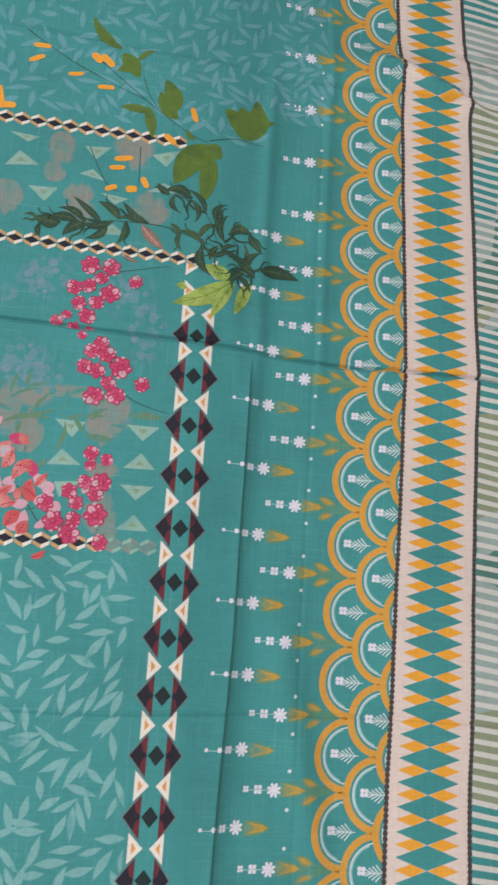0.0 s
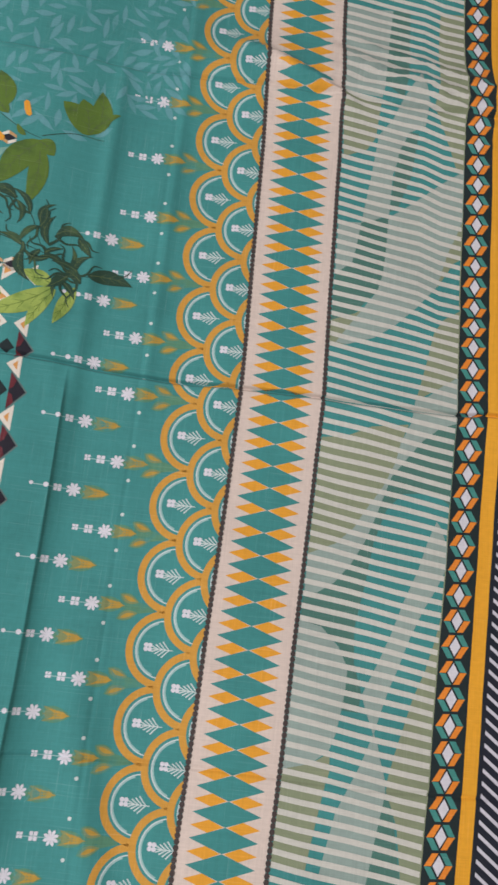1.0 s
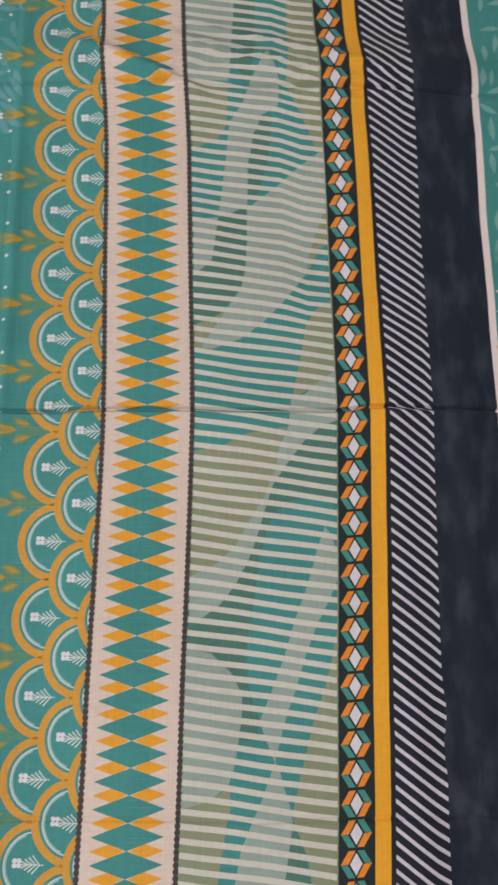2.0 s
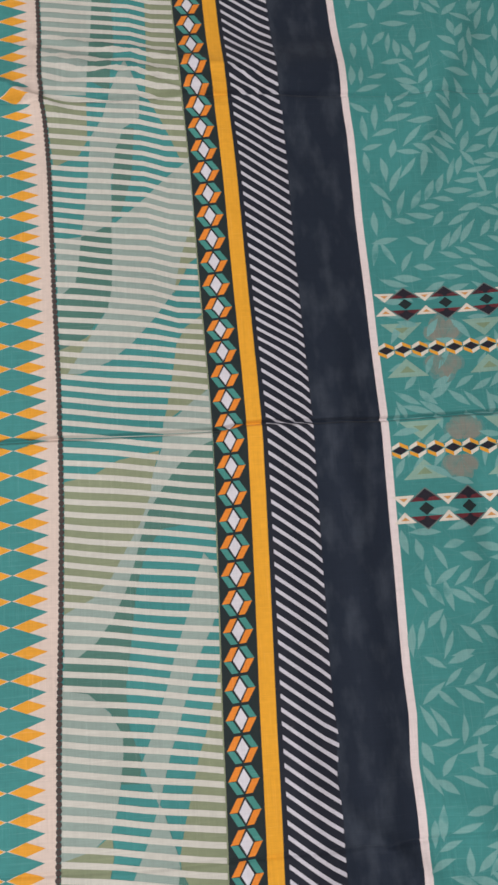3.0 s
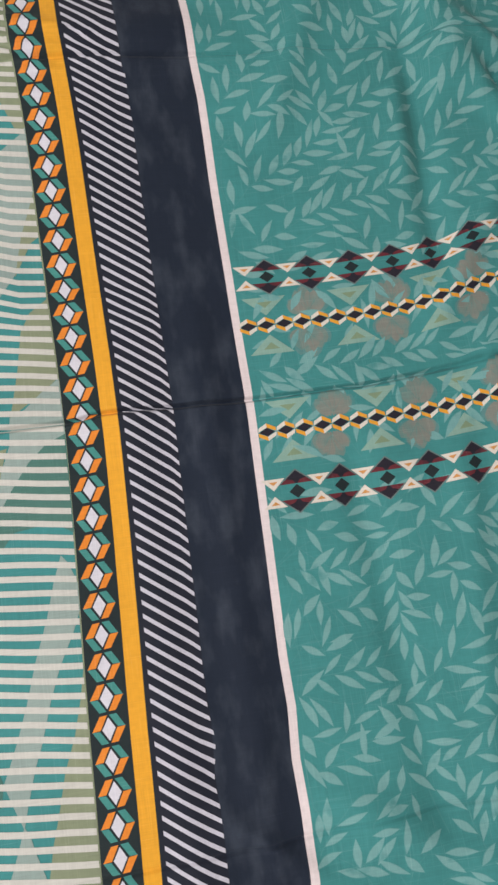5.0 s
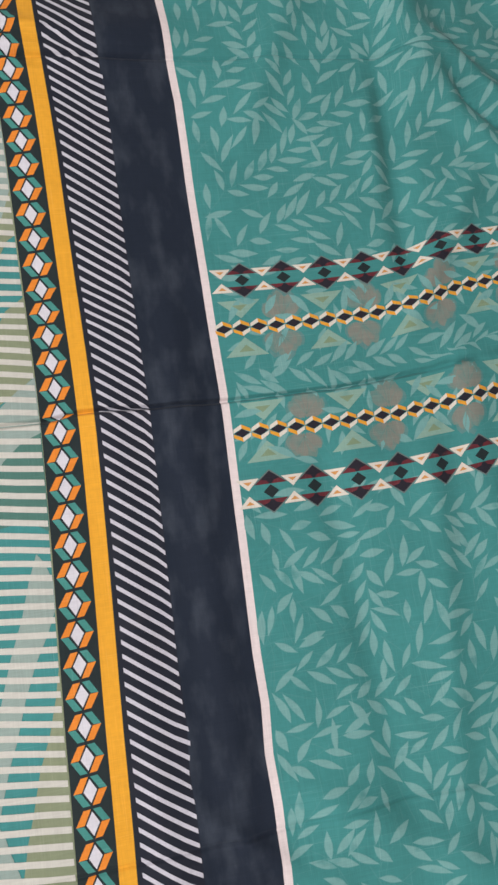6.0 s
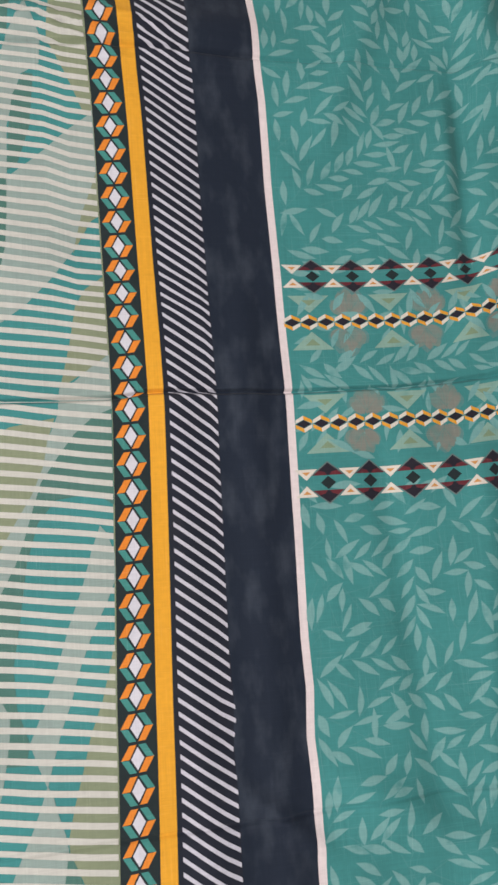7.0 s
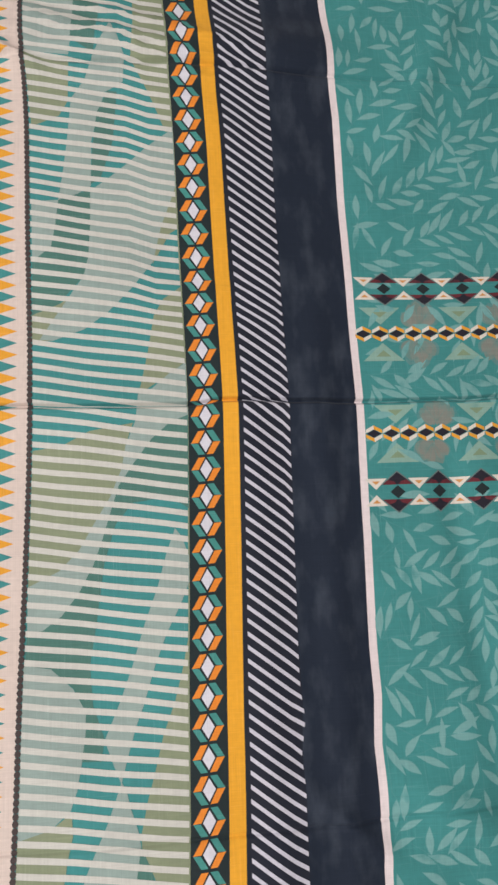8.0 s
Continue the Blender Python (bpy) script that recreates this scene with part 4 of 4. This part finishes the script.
STEMS_WEST_HIGH = [
    ((-0.664, 0.338), (-0.625, 0.371), (-0.573, 0.373)), ((-0.577, 0.337), (-0.545, 0.387), (-0.507, 0.377)),
    ((-0.674, 0.423), (-0.635, 0.459), (-0.593, 0.486)), ((-0.58, 0.434), (-0.547, 0.477), (-0.501, 0.478)),
    ((-0.45, 0.434), (-0.431, 0.484), (-0.375, 0.527)), ((-0.462, 0.386), (-0.41, 0.415), (-0.368, 0.407)),
    ((-0.382, 0.367), (-0.352, 0.421), (-0.309, 0.444)), ((-0.336, 0.464), (-0.292, 0.516), (-0.246, 0.548)),
    ((-0.412, 0.442), (-0.372, 0.471), (-0.339, 0.529)), ((-0.282, 0.397), (-0.246, 0.452), (-0.194, 0.503)),
    ((-0.496, 0.424), (-0.476, 0.465), (-0.472, 0.513)), ((-0.562, 0.271), (-0.553, 0.324), (-0.564, 0.357)),
    ((-0.264, 0.346), (-0.222, 0.373), (-0.196, 0.407)),
]

leaf_ground("leaf_ground", STEMS_UPPER, (0.3790, 1.00, 0.160, 0.78))
leaf_ground("leaf_ground", STEMS_MIDDLE, (0.3775, 1.00, -0.075, 0.145), spare=0.020)
leaf_ground("leaf_ground", STEMS_LOWER, (0.3775, 1.00, -0.72, -0.102))
leaf_ground("leaf_ground", STEMS_WEST_LOW, (-0.84, -0.418, -0.72, -0.268), keep_off=((-0.43, -0.41, -0.5, -0.2),))
leaf_ground("leaf_ground", STEMS_WEST_HIGH, (-0.84, -0.300, 0.318, 0.78), "leaf_dim")
leaf_ground("leaf_ground", [], (-0.300, -0.205, 0.375, 0.78), "leaf_dim")

# ---- the painted flower panel ----
WASHED = [
    ((-0.544, -0.11), (-0.508, -0.111), (-0.522, -0.131)), ((-0.532, -0.146), (-0.548, -0.166), (-0.508, -0.164)), ((-0.459, -0.109), (-0.419, -0.109), (-0.438, -0.128)),
    ((-0.438, -0.143), (-0.458, -0.163), (-0.42, -0.162)), ((-0.46, -0.183), (-0.42, -0.183), (-0.44, -0.201)), ((-0.44, -0.218), (-0.46, -0.237), (-0.422, -0.237)),
    ((-0.537, -0.186), (-0.505, -0.183), (-0.529, -0.204)), ((-0.628, 0.254), (-0.644, 0.23), (-0.602, 0.237)), ((-0.612, 0.206), (-0.575, 0.209), (-0.59, 0.187)),
    ((-0.548, 0.275), (-0.513, 0.278), (-0.532, 0.257)), ((-0.534, 0.242), (-0.551, 0.233), (-0.516, 0.227)), ((-0.46, 0.276), (-0.423, 0.288), (-0.44, 0.261)),
    ((-0.52, 0.21), (-0.485, 0.207), (-0.502, 0.196)), ((-0.505, 0.171), (-0.514, 0.151), (-0.484, 0.153)), ((-0.644, 0.28), (-0.606, 0.278), (-0.619, 0.268)),
    ((-0.442, 0.237), (-0.461, 0.221), (-0.411, 0.226)),
]

CLAY = [
    (-0.576, 0.264, 0.0127, 0.0284), (-0.583, 0.234, 0.0105, 0.0175), (-0.637, 0.184, 0.015, 0.0273), (-0.548, 0.207, 0.0141, 0.0141),
    (-0.545, 0.175, 0.0126, 0.0211), (-0.457, 0.197, 0.0182, 0.0255), (-0.482, 0.277, 0.0183, 0.0294), (-0.574, -0.126, 0.0129, 0.0292),
    (-0.485, -0.117, 0.0168, 0.0235), (-0.481, -0.216, 0.0131, 0.0295), (-0.483, -0.172, 0.0132, 0.0132),
]

HAZE = [
    (-0.577, 0.083, 0.0272, 0.0272), (-0.471, 0.074, 0.0282, 0.0353), (-0.597, -0.044, 0.0329, 0.0263), (-0.445, 0.016, 0.021, 0.0423),
    (-0.621, 0.054, 0.0099, 0.0099), (-0.565, -0.061, 0.0265, 0.0198),
]

for tri in WASHED:
    cx, cy = sum(p[0] for p in tri) / 3, sum(p[1] for p in tri) / 3
    drape("washed_triangle", [("wash", list(tri)), ("reed", [((p[0] - cx) * 0.3 + cx, (p[1] - cy) * 0.3 + cy) for p in tri], 0.4)], cloth, 3)
for n, (cx, cy, rx, ry) in enumerate(CLAY):
    s = 1 if n % 2 else -1
    clay_flower(cx, cy - s * ry, s, ry / 0.0165, rx / 0.0165)
for cx, cy, rx, ry in HAZE:
    haze_cluster("lilac_haze", cx, cy, rx, ry)

FADED = [
    (-0.46, -0.097, -0.413, -0.098, 0.0095), (-0.509, -0.107, -0.483, -0.092, 0.0066), (-0.533, -0.072, -0.54, -0.106, 0.008), (-0.601, -0.092, -0.561, -0.075, 0.0039),
    (-0.571, -0.103, -0.551, -0.078, 0.0046), (-0.607, -0.121, -0.548, -0.111, 0.0064), (-0.541, -0.15, -0.532, -0.111, 0.0059), (-0.546, -0.161, -0.562, -0.171, 0.0052),
    (-0.523, -0.107, -0.511, -0.127, 0.006), (-0.473, -0.13, -0.507, -0.126, 0.0094), (-0.586, -0.134, -0.581, -0.116, 0.0051),
]

MOSS = [
    (-0.513, 0.428, -0.556, 0.471, 0.015), (-0.486, 0.403, -0.517, 0.395, 0.0151), (-0.512, 0.423, -0.488, 0.389, 0.0225), (-0.492, 0.414, -0.468, 0.437, 0.0068),
    (-0.44, 0.339, -0.451, 0.394, 0.0257), (-0.431, 0.334, -0.458, 0.373, 0.0197), (-0.467, 0.34, -0.508, 0.341, 0.0127), (-0.472, 0.348, -0.462, 0.301, 0.0149),
    (-0.33, 0.328, -0.367, 0.367, 0.0314), (-0.329, 0.329, -0.32, 0.396, 0.0298), (-0.331, 0.33, -0.343, 0.378, 0.0331), (-0.33, 0.328, -0.292, 0.366, 0.0131),
    (-0.384, 0.306, -0.428, 0.238, 0.0349), (-0.387, 0.301, -0.39, 0.215, 0.0252), (-0.39, 0.304, -0.367, 0.288, 0.022), (-0.406, 0.308, -0.418, 0.322, 0.0076),
]

BELLS = [
    (-0.63, 0.415, -0.606, 0.416, 0.0079), (-0.633, 0.39, -0.613, 0.401, 0.0086), (-0.581, 0.379, -0.56, 0.383, 0.0072), (-0.552, 0.415, -0.538, 0.403, 0.0118),
    (-0.54, 0.415, -0.522, 0.399, 0.0111), (-0.541, 0.365, -0.518, 0.367, 0.008), (-0.412, 0.357, -0.405, 0.335, 0.0092), (-0.669, 0.315, -0.64, 0.319, 0.0111),
    (-0.665, 0.346, -0.658, 0.317, 0.0098), (-0.509, 0.262, -0.484, 0.268, 0.0087), (-0.514, 0.248, -0.493, 0.252, 0.0079), (-0.516, 0.215, -0.501, 0.223, 0.0086),
    (-0.47, 0.242, -0.462, 0.226, 0.0095), (-0.49, 0.22, -0.475, 0.223, 0.0115), (-0.446, 0.309, -0.431, 0.296, 0.0105),
]

FERN = [
    (-0.537, 0.165, -0.572, 0.181, 0.0077), (-0.517, 0.169, -0.555, 0.2, 0.0071), (-0.493, 0.176, -0.524, 0.197, 0.0086), (-0.466, 0.175, -0.492, 0.202, 0.0072),
    (-0.568, 0.159, -0.601, 0.164, 0.0139), (-0.596, 0.162, -0.613, 0.164, 0.0034), (-0.592, 0.155, -0.59, 0.136, 0.0055), (-0.537, 0.164, -0.563, 0.143, 0.0105),
    (-0.509, 0.168, -0.535, 0.143, 0.0085), (-0.486, 0.174, -0.495, 0.139, 0.0064), (-0.544, 0.164, -0.586, 0.162, 0.0098), (-0.502, 0.172, -0.544, 0.164, 0.0071),
    (-0.457, 0.174, -0.498, 0.175, 0.0065),
]

SPRIG = [
    (-0.433, 0.222, -0.45, 0.236, 0.0074), (-0.403, 0.221, -0.439, 0.227, 0.0105), (-0.426, 0.223, -0.414, 0.196, 0.0059), (-0.403, 0.219, -0.397, 0.186, 0.006),
    (-0.383, 0.203, -0.411, 0.234, 0.0061), (-0.37, 0.186, -0.368, 0.22, 0.0061), (-0.368, 0.19, -0.353, 0.222, 0.0061), (-0.356, 0.165, -0.352, 0.207, 0.0076),
    (-0.372, 0.188, -0.391, 0.16, 0.0061), (-0.35, 0.18, -0.315, 0.183, 0.0108), (-0.323, 0.183, -0.304, 0.16, 0.0078), (-0.359, 0.153, -0.338, 0.165, 0.0045),
    (-0.329, 0.141, -0.33, 0.173, 0.0046), (-0.322, 0.131, -0.301, 0.162, 0.0077), (-0.305, 0.135, -0.25, 0.132, 0.0149), (-0.351, 0.15, -0.385, 0.158, 0.0061),
    (-0.386, 0.163, -0.391, 0.145, 0.0045), (-0.386, 0.158, -0.417, 0.171, 0.0059), (-0.414, 0.167, -0.429, 0.179, 0.0051), (-0.415, 0.168, -0.41, 0.142, 0.0051),
    (-0.385, 0.153, -0.37, 0.113, 0.0097), (-0.332, 0.137, -0.367, 0.146, 0.0061), (-0.317, 0.138, -0.35, 0.145, 0.0062), (-0.328, 0.132, -0.351, 0.109, 0.0069),
    (-0.319, 0.134, -0.34, 0.095, 0.0069), (-0.335, 0.122, -0.317, 0.1, 0.0061), (-0.312, 0.125, -0.336, 0.138, 0.0093), (-0.364, 0.156, -0.374, 0.134, 0.0053),
]

LIME = [
    (-0.341, 0.112, -0.418, 0.068, 0.0258), (-0.343, 0.114, -0.38, 0.127, 0.0197), (-0.339, 0.109, -0.367, 0.054, 0.0167), (-0.317, 0.118, -0.337, 0.064, 0.017),
    (-0.351, 0.12, -0.372, 0.12, 0.0196), (-0.4, 0.091, -0.414, 0.094, 0.01),
]

BUD = [
    (-0.465, 0.171, -0.434, 0.14, 0.0144), (-0.487, 0.126, -0.464, 0.118, 0.0056),
]

CORAL = [
    (-0.563, -0.163, -0.585, -0.188, 0.0116), (-0.584, -0.171, -0.562, -0.176, 0.0089), (-0.558, -0.194, -0.545, -0.177, 0.0064), (-0.568, -0.202, -0.563, -0.185, 0.0089),
    (-0.556, -0.206, -0.573, -0.195, 0.0102), (-0.596, -0.204, -0.583, -0.195, 0.0075), (-0.594, -0.22, -0.576, -0.214, 0.0075), (-0.587, -0.238, -0.571, -0.224, 0.0125),
    (-0.571, -0.251, -0.562, -0.234, 0.0113), (-0.586, -0.243, -0.581, -0.223, 0.01), (-0.588, -0.153, -0.598, -0.175, 0.0115), (-0.553, -0.276, -0.537, -0.267, 0.0063),
    (-0.616, -0.198, -0.595, -0.209, 0.0125), (-0.618, -0.231, -0.597, -0.223, 0.0136),
]

BLUSH = [
    (-0.546, -0.195, -0.561, -0.179, 0.0103), (-0.537, -0.189, -0.548, -0.2, 0.0116), (-0.557, -0.213, -0.535, -0.201, 0.0115), (-0.602, -0.156, -0.59, -0.152, 0.0114),
    (-0.591, -0.192, -0.58, -0.201, 0.0114), (-0.536, -0.228, -0.553, -0.242, 0.0077), (-0.528, -0.21, -0.539, -0.221, 0.0103), (-0.494, -0.187, -0.503, -0.198, 0.0065),
]

TWIGS = [
    ((-0.578, -0.194), (-0.563, -0.216), (-0.549, -0.235), (-0.532, -0.25)),
    ((-0.568, -0.223), (-0.555, -0.219)),
    ((-0.488, 0.101), (-0.46, 0.108), (-0.424, 0.118)),
    ((-0.464, -0.073), (-0.444, -0.083), (-0.408, -0.091)),
    ((-0.54, 0.406), (-0.474, 0.356), (-0.418, 0.319), (-0.386, 0.308)),
    ((-0.386, 0.312), (-0.347, 0.325), (-0.309, 0.325)),
    ((-0.639, 0.435), (-0.576, 0.399), (-0.521, 0.374), (-0.474, 0.356)),
    ((-0.481, 0.391), (-0.467, 0.358), (-0.442, 0.336)),
    ((-0.429, 0.173), (-0.466, 0.174), (-0.502, 0.172), (-0.537, 0.165), (-0.572, 0.163)),
    ((-0.452, 0.231), (-0.41, 0.222), (-0.383, 0.203), (-0.36, 0.157), (-0.321, 0.135), (-0.289, 0.135)),
    ((-0.429, 0.173), (-0.391, 0.162), (-0.352, 0.151), (-0.321, 0.137)),
    ((-0.476, 0.285), (-0.474, 0.227)),
    ((-0.541, 0.275), (-0.518, 0.228), (-0.499, 0.215)),
]

INK["faded_green"] = cloth_ink("ink_faded_green", (0.110, 0.210, 0.130), TEAL, 0.4)
bend_rng = random.Random(5)


def painted(name, rows, ink, layer, vein=None, full=0.45, label="", point=0.9, sway=0.12, grow=1.0):
    for i, (x0, y0, x1, y1, wide) in enumerate(rows):
        b = bend_rng.uniform(-sway, sway)
        wide *= grow
        pieces = [(ink, q) for q in blade(x0, y0, x1, y1, wide, b, 10, full, point)]
        if vein:
            long = math.hypot(x1 - x0, y1 - y0)
            nx, ny = -(y1 - y0) * b, (x1 - x0) * b
            mid = [(x0 + (x1 - x0) * k + nx * 4 * k * (1 - k), y0 + (y1 - y0) * k + ny * 4 * k * (1 - k)) for k in (0.05, 0.25, 0.5, 0.75, 0.92)]
            pieces += [(vein, q, 0.4) for q in stroke(mid, 0.0012, 0.0004)]
            if wide > 0.010:
                for k in (0.25, 0.45, 0.65):
                    px, py = x0 + (x1 - x0) * k + nx * 4 * k * (1 - k), y0 + (y1 - y0) * k + ny * 4 * k * (1 - k)
                    for s in (-1, 1):
                        qx = px + (x1 - x0) * 0.14 - s * (y1 - y0) / long * wide * 0.28
                        qy = py + (y1 - y0) * 0.14 + s * (x1 - x0) / long * wide * 0.28
                        pieces += [(vein, q, 0.4) for q in stroke([(px, py), (qx, qy)], 0.0008, 0.0003)]
        drape(name, pieces, cloth, layer + 0.45 * (i % 6), label)


painted("faded_leaf", FADED, "faded_green", 4)
for i, line in enumerate(TWIGS):
    drape("twig", [("pine", q) for q in stroke(eased(list(line), 5), 0.0013, 0.0007)], cloth, 6 + 0.3 * (i % 3))
painted("fern_leaf", FERN, "pine", 7, "olive_line", grow=1.35, sway=0.24, full=0.38)
painted("sprig_leaf", SPRIG, "pine", 13, "olive_line", grow=1.35, sway=0.30, full=0.38)
for i, (x0, y0, x1, y1, wide) in enumerate(FERN + SPRIG):
    # a thin curled tendril off each leaf's foot
    dx, dy, side = x1 - x0, y1 - y0, 1 if i % 2 else -1
    curl = [(x0, y0), (x0 + 0.35 * dx - side * 0.25 * dy, y0 + 0.35 * dy + side * 0.25 * dx), (x0 + 0.75 * dx - side * 0.22 * dy, y0 + 0.75 * dy + side * 0.22 * dx),
            (x0 + 0.92 * dx - side * 0.42 * dy, y0 + 0.92 * dy + side * 0.42 * dx)]
    drape("tendril", [("pine", q) for q in stroke(eased(curl, 4), 0.0040, 0.0008)], cloth, 12.5 + 0.2 * (i % 3))
painted("lime_leaf", LIME, "lime", 10, "moss")
painted("moss_leaf", MOSS, "moss", 8, "olive_line", point=0.75)
painted("bud", BUD, "russet", 13, "blush")
painted("bell_flower", BELLS, "amber", 12, "orange", 0.5, point=0.14, sway=0.03, grow=0.85)
painted("blush_petal", BLUSH, "blush", 7, point=0.6, grow=1.3)
spray_rng = random.Random(21)
for i in range(34):
    a, d = spray_rng.uniform(0, 6.28), spray_rng.uniform(0.0, 1.0) ** 0.6
    cx, cy = -0.615 + 0.062 * d * math.cos(a), -0.185 + 0.062 * d * math.sin(a)
    turn, size = spray_rng.uniform(0, 6.28), spray_rng.uniform(0.016, 0.028)
    ink = ("coral", "rose", "blush", "coral", "blush")[i % 5]
    drape("petal", [(ink, q) for q in blade(cx, cy, cx + size * math.cos(turn), cy + size * math.sin(turn), size * 0.62, spray_rng.uniform(-0.1, 0.1), 8, 0.55, 0.8)],
          cloth, 6.5 + 0.4 * (i % 6))
for cx, cy, rx, ry in ((-0.575, -0.085, 0.030, 0.012), (-0.600, -0.100, 0.014, 0.030), (-0.478, -0.095, 0.024, 0.020), (-0.530, -0.075, 0.040, 0.008), (-0.470, -0.235, 0.012, 0.022)):
    soft_shade("faded_shade", "clay", cx, cy, rx, ry)
for i in range(16):
    cx, cy = spray_rng.uniform(-0.64, -0.45), spray_rng.uniform(-0.115, -0.055)
    turn, size = spray_rng.choice((0.3, 0.6, 2.6, 3.4, 1.2)) + spray_rng.uniform(-0.3, 0.3), spray_rng.uniform(0.015, 0.035)
    drape("faded_leaf", [("faded_green", q) for q in blade(cx, cy, cx + size * math.cos(turn), cy + size * math.sin(turn), 0.005, spray_rng.uniform(-0.2, 0.2), 7)], cloth, 4 + 0.3 * (i % 4))
painted("coral_leaf", CORAL, "coral", 10, "rose_dark", point=0.8, grow=1.25)

BLOSSOM_A = [
    (-0.523, 0.106, 0.0118), (-0.497, 0.106, 0.0112), (-0.508, 0.089, 0.0083), (-0.465, 0.089, 0.0085), (-0.54, 0.073, 0.0096), (-0.522, 0.077, 0.009),
    (-0.495, 0.069, 0.0118), (-0.532, 0.052, 0.0089), (-0.511, 0.055, 0.009), (-0.52, 0.035, 0.0103), (-0.556, 0.025, 0.0074), (-0.545, 0.034, 0.0061),
    (-0.535, 0.016, 0.0088), (-0.516, 0.016, 0.0061), (-0.523, -0.003, 0.0054), (-0.499, -0.011, 0.0089), (-0.51, -0.022, 0.0088), (-0.491, -0.024, 0.0102),
    (-0.516, -0.042, 0.0094), (-0.501, -0.046, 0.0095), (-0.473, -0.039, 0.013), (-0.486, -0.06, 0.0088), (-0.502, -0.078, 0.0114), (-0.476, -0.075, 0.0109),
    (-0.445, -0.058, 0.009),
]

BLOSSOM_B = [
    (-0.497, -0.148, 0.0086), (-0.478, -0.155, 0.0073), (-0.497, -0.163, 0.0066), (-0.518, -0.196, 0.0091), (-0.501, -0.184, 0.0085), (-0.482, -0.183, 0.0112),
    (-0.488, -0.197, 0.0092), (-0.509, -0.209, 0.0084), (-0.544, -0.212, 0.0096), (-0.485, -0.222, 0.013), (-0.533, -0.232, 0.0115), (-0.51, -0.229, 0.009),
    (-0.513, -0.246, 0.0116), (-0.477, -0.254, 0.0091),
]



def blossom(cx, cy, r, layer):
    """Six notched petals with dark rims, some washed pale, round a dark ringed eye."""
    a0 = bend_rng.uniform(0, 6.28)
    pieces = []
    for k in range(6):
        a = a0 + k * 1.0472
        ex, ey = math.cos(a), math.sin(a)
        lift = 0.2 * (k % 3)
        pieces.append(("blush", disc(cx + 0.95 * r * math.cos(a + 0.5), cy + 0.95 * r * math.sin(a + 0.5), r * 0.27, n=7), -0.6) if k % 3 == 0
                      else ("rose", disc(cx + 0.62 * r * math.cos(a + 0.5), cy + 0.62 * r * math.sin(a + 0.5), r * 0.25, n=7), -0.4))
        pale = "blush" if k == 4 else "rose"
        pieces += [("rose_dark", q, lift) for q in blade(cx, cy, cx + 1.20 * r * ex, cy + 1.20 * r * ey, r * 0.88, 0, 7, 0.62, 0.62)]
        pieces += [(pale, q, lift + 0.4) for q in blade(cx, cy, cx + 1.08 * r * ex, cy + 1.08 * r * ey, r * 0.68, 0, 7, 0.62, 0.62)]
        if k % 2:
            pieces += [("blush", q, lift + 0.6) for q in blade(cx + 0.70 * r * ex, cy + 0.70 * r * ey, cx + 1.04 * r * math.cos(a + 0.16), cy + 1.04 * r * math.sin(a + 0.16), r * 0.17, 0, 5)]
        pieces += [("rose_dark", q, 1.2) for q in stroke([(cx + 0.2 * r * ex, cy + 0.2 * r * ey), (cx + 0.72 * r * ex, cy + 0.72 * r * ey)], r * 0.12, r * 0.03)]
    pieces.append(("rose_dark", disc(cx, cy, r * 0.36, n=10), 1.5))
    pieces.append(("rose", disc(cx, cy, r * 0.24, n=9), 1.7))
    for k in range(5):
        a = a0 + k * 1.256
        pieces.append(("rose_dark" if k % 2 else "coral", disc(cx + 0.13 * r * math.cos(a), cy + 0.13 * r * math.sin(a), r * 0.07, n=5), 1.9))
    drape("blossom", pieces, cloth, layer, "rose-pink printed blossom")


for i, (cx, cy, r) in enumerate(BLOSSOM_A + BLOSSOM_B):
    blossom(cx, cy, r * 0.95, 9 + 2.0 * (i % 4))

# the unseen lamp's body, added to give the cloth's light a source
def added_pendant_lamp():
    """A flat round shade on a rod, with a glowing disc under it."""
    x, y, z = LAMP
    bm = bmesh.new()
    bmesh.ops.create_cone(bm, cap_ends=True, segments=40, radius1=0.21, radius2=0.15, depth=0.05, matrix=Matrix.Translation((x, y, z + 0.055)))
    bmesh.ops.bevel(bm, geom=[e for e in bm.edges if e.is_manifold and e.calc_face_angle(0) > 0.7], offset=0.006, segments=2, affect="EDGES")
    shade = tagged(link_bm("added_pendant_lamp", bm, ENAMEL), "unseen round white pendant lamp with a glowing disc, added to light the cloth", "lamp")
    for name, radius, low, high, material in (("rod", 0.008, z + 0.08, R[4] - 0.02, ENAMEL), ("ceiling_rose", 0.05, R[4] - 0.02, R[4], ENAMEL), ("diffuser", 0.17, z + 0.02, z + 0.03, GLOW)):
        piece = bmesh.new()
        bmesh.ops.create_cone(piece, cap_ends=True, segments=32, radius1=radius, radius2=radius, depth=high - low, matrix=Matrix.Translation((x, y, (low + high) / 2)))
        link_bm(name, piece, material).parent = shade


added_pendant_lamp()
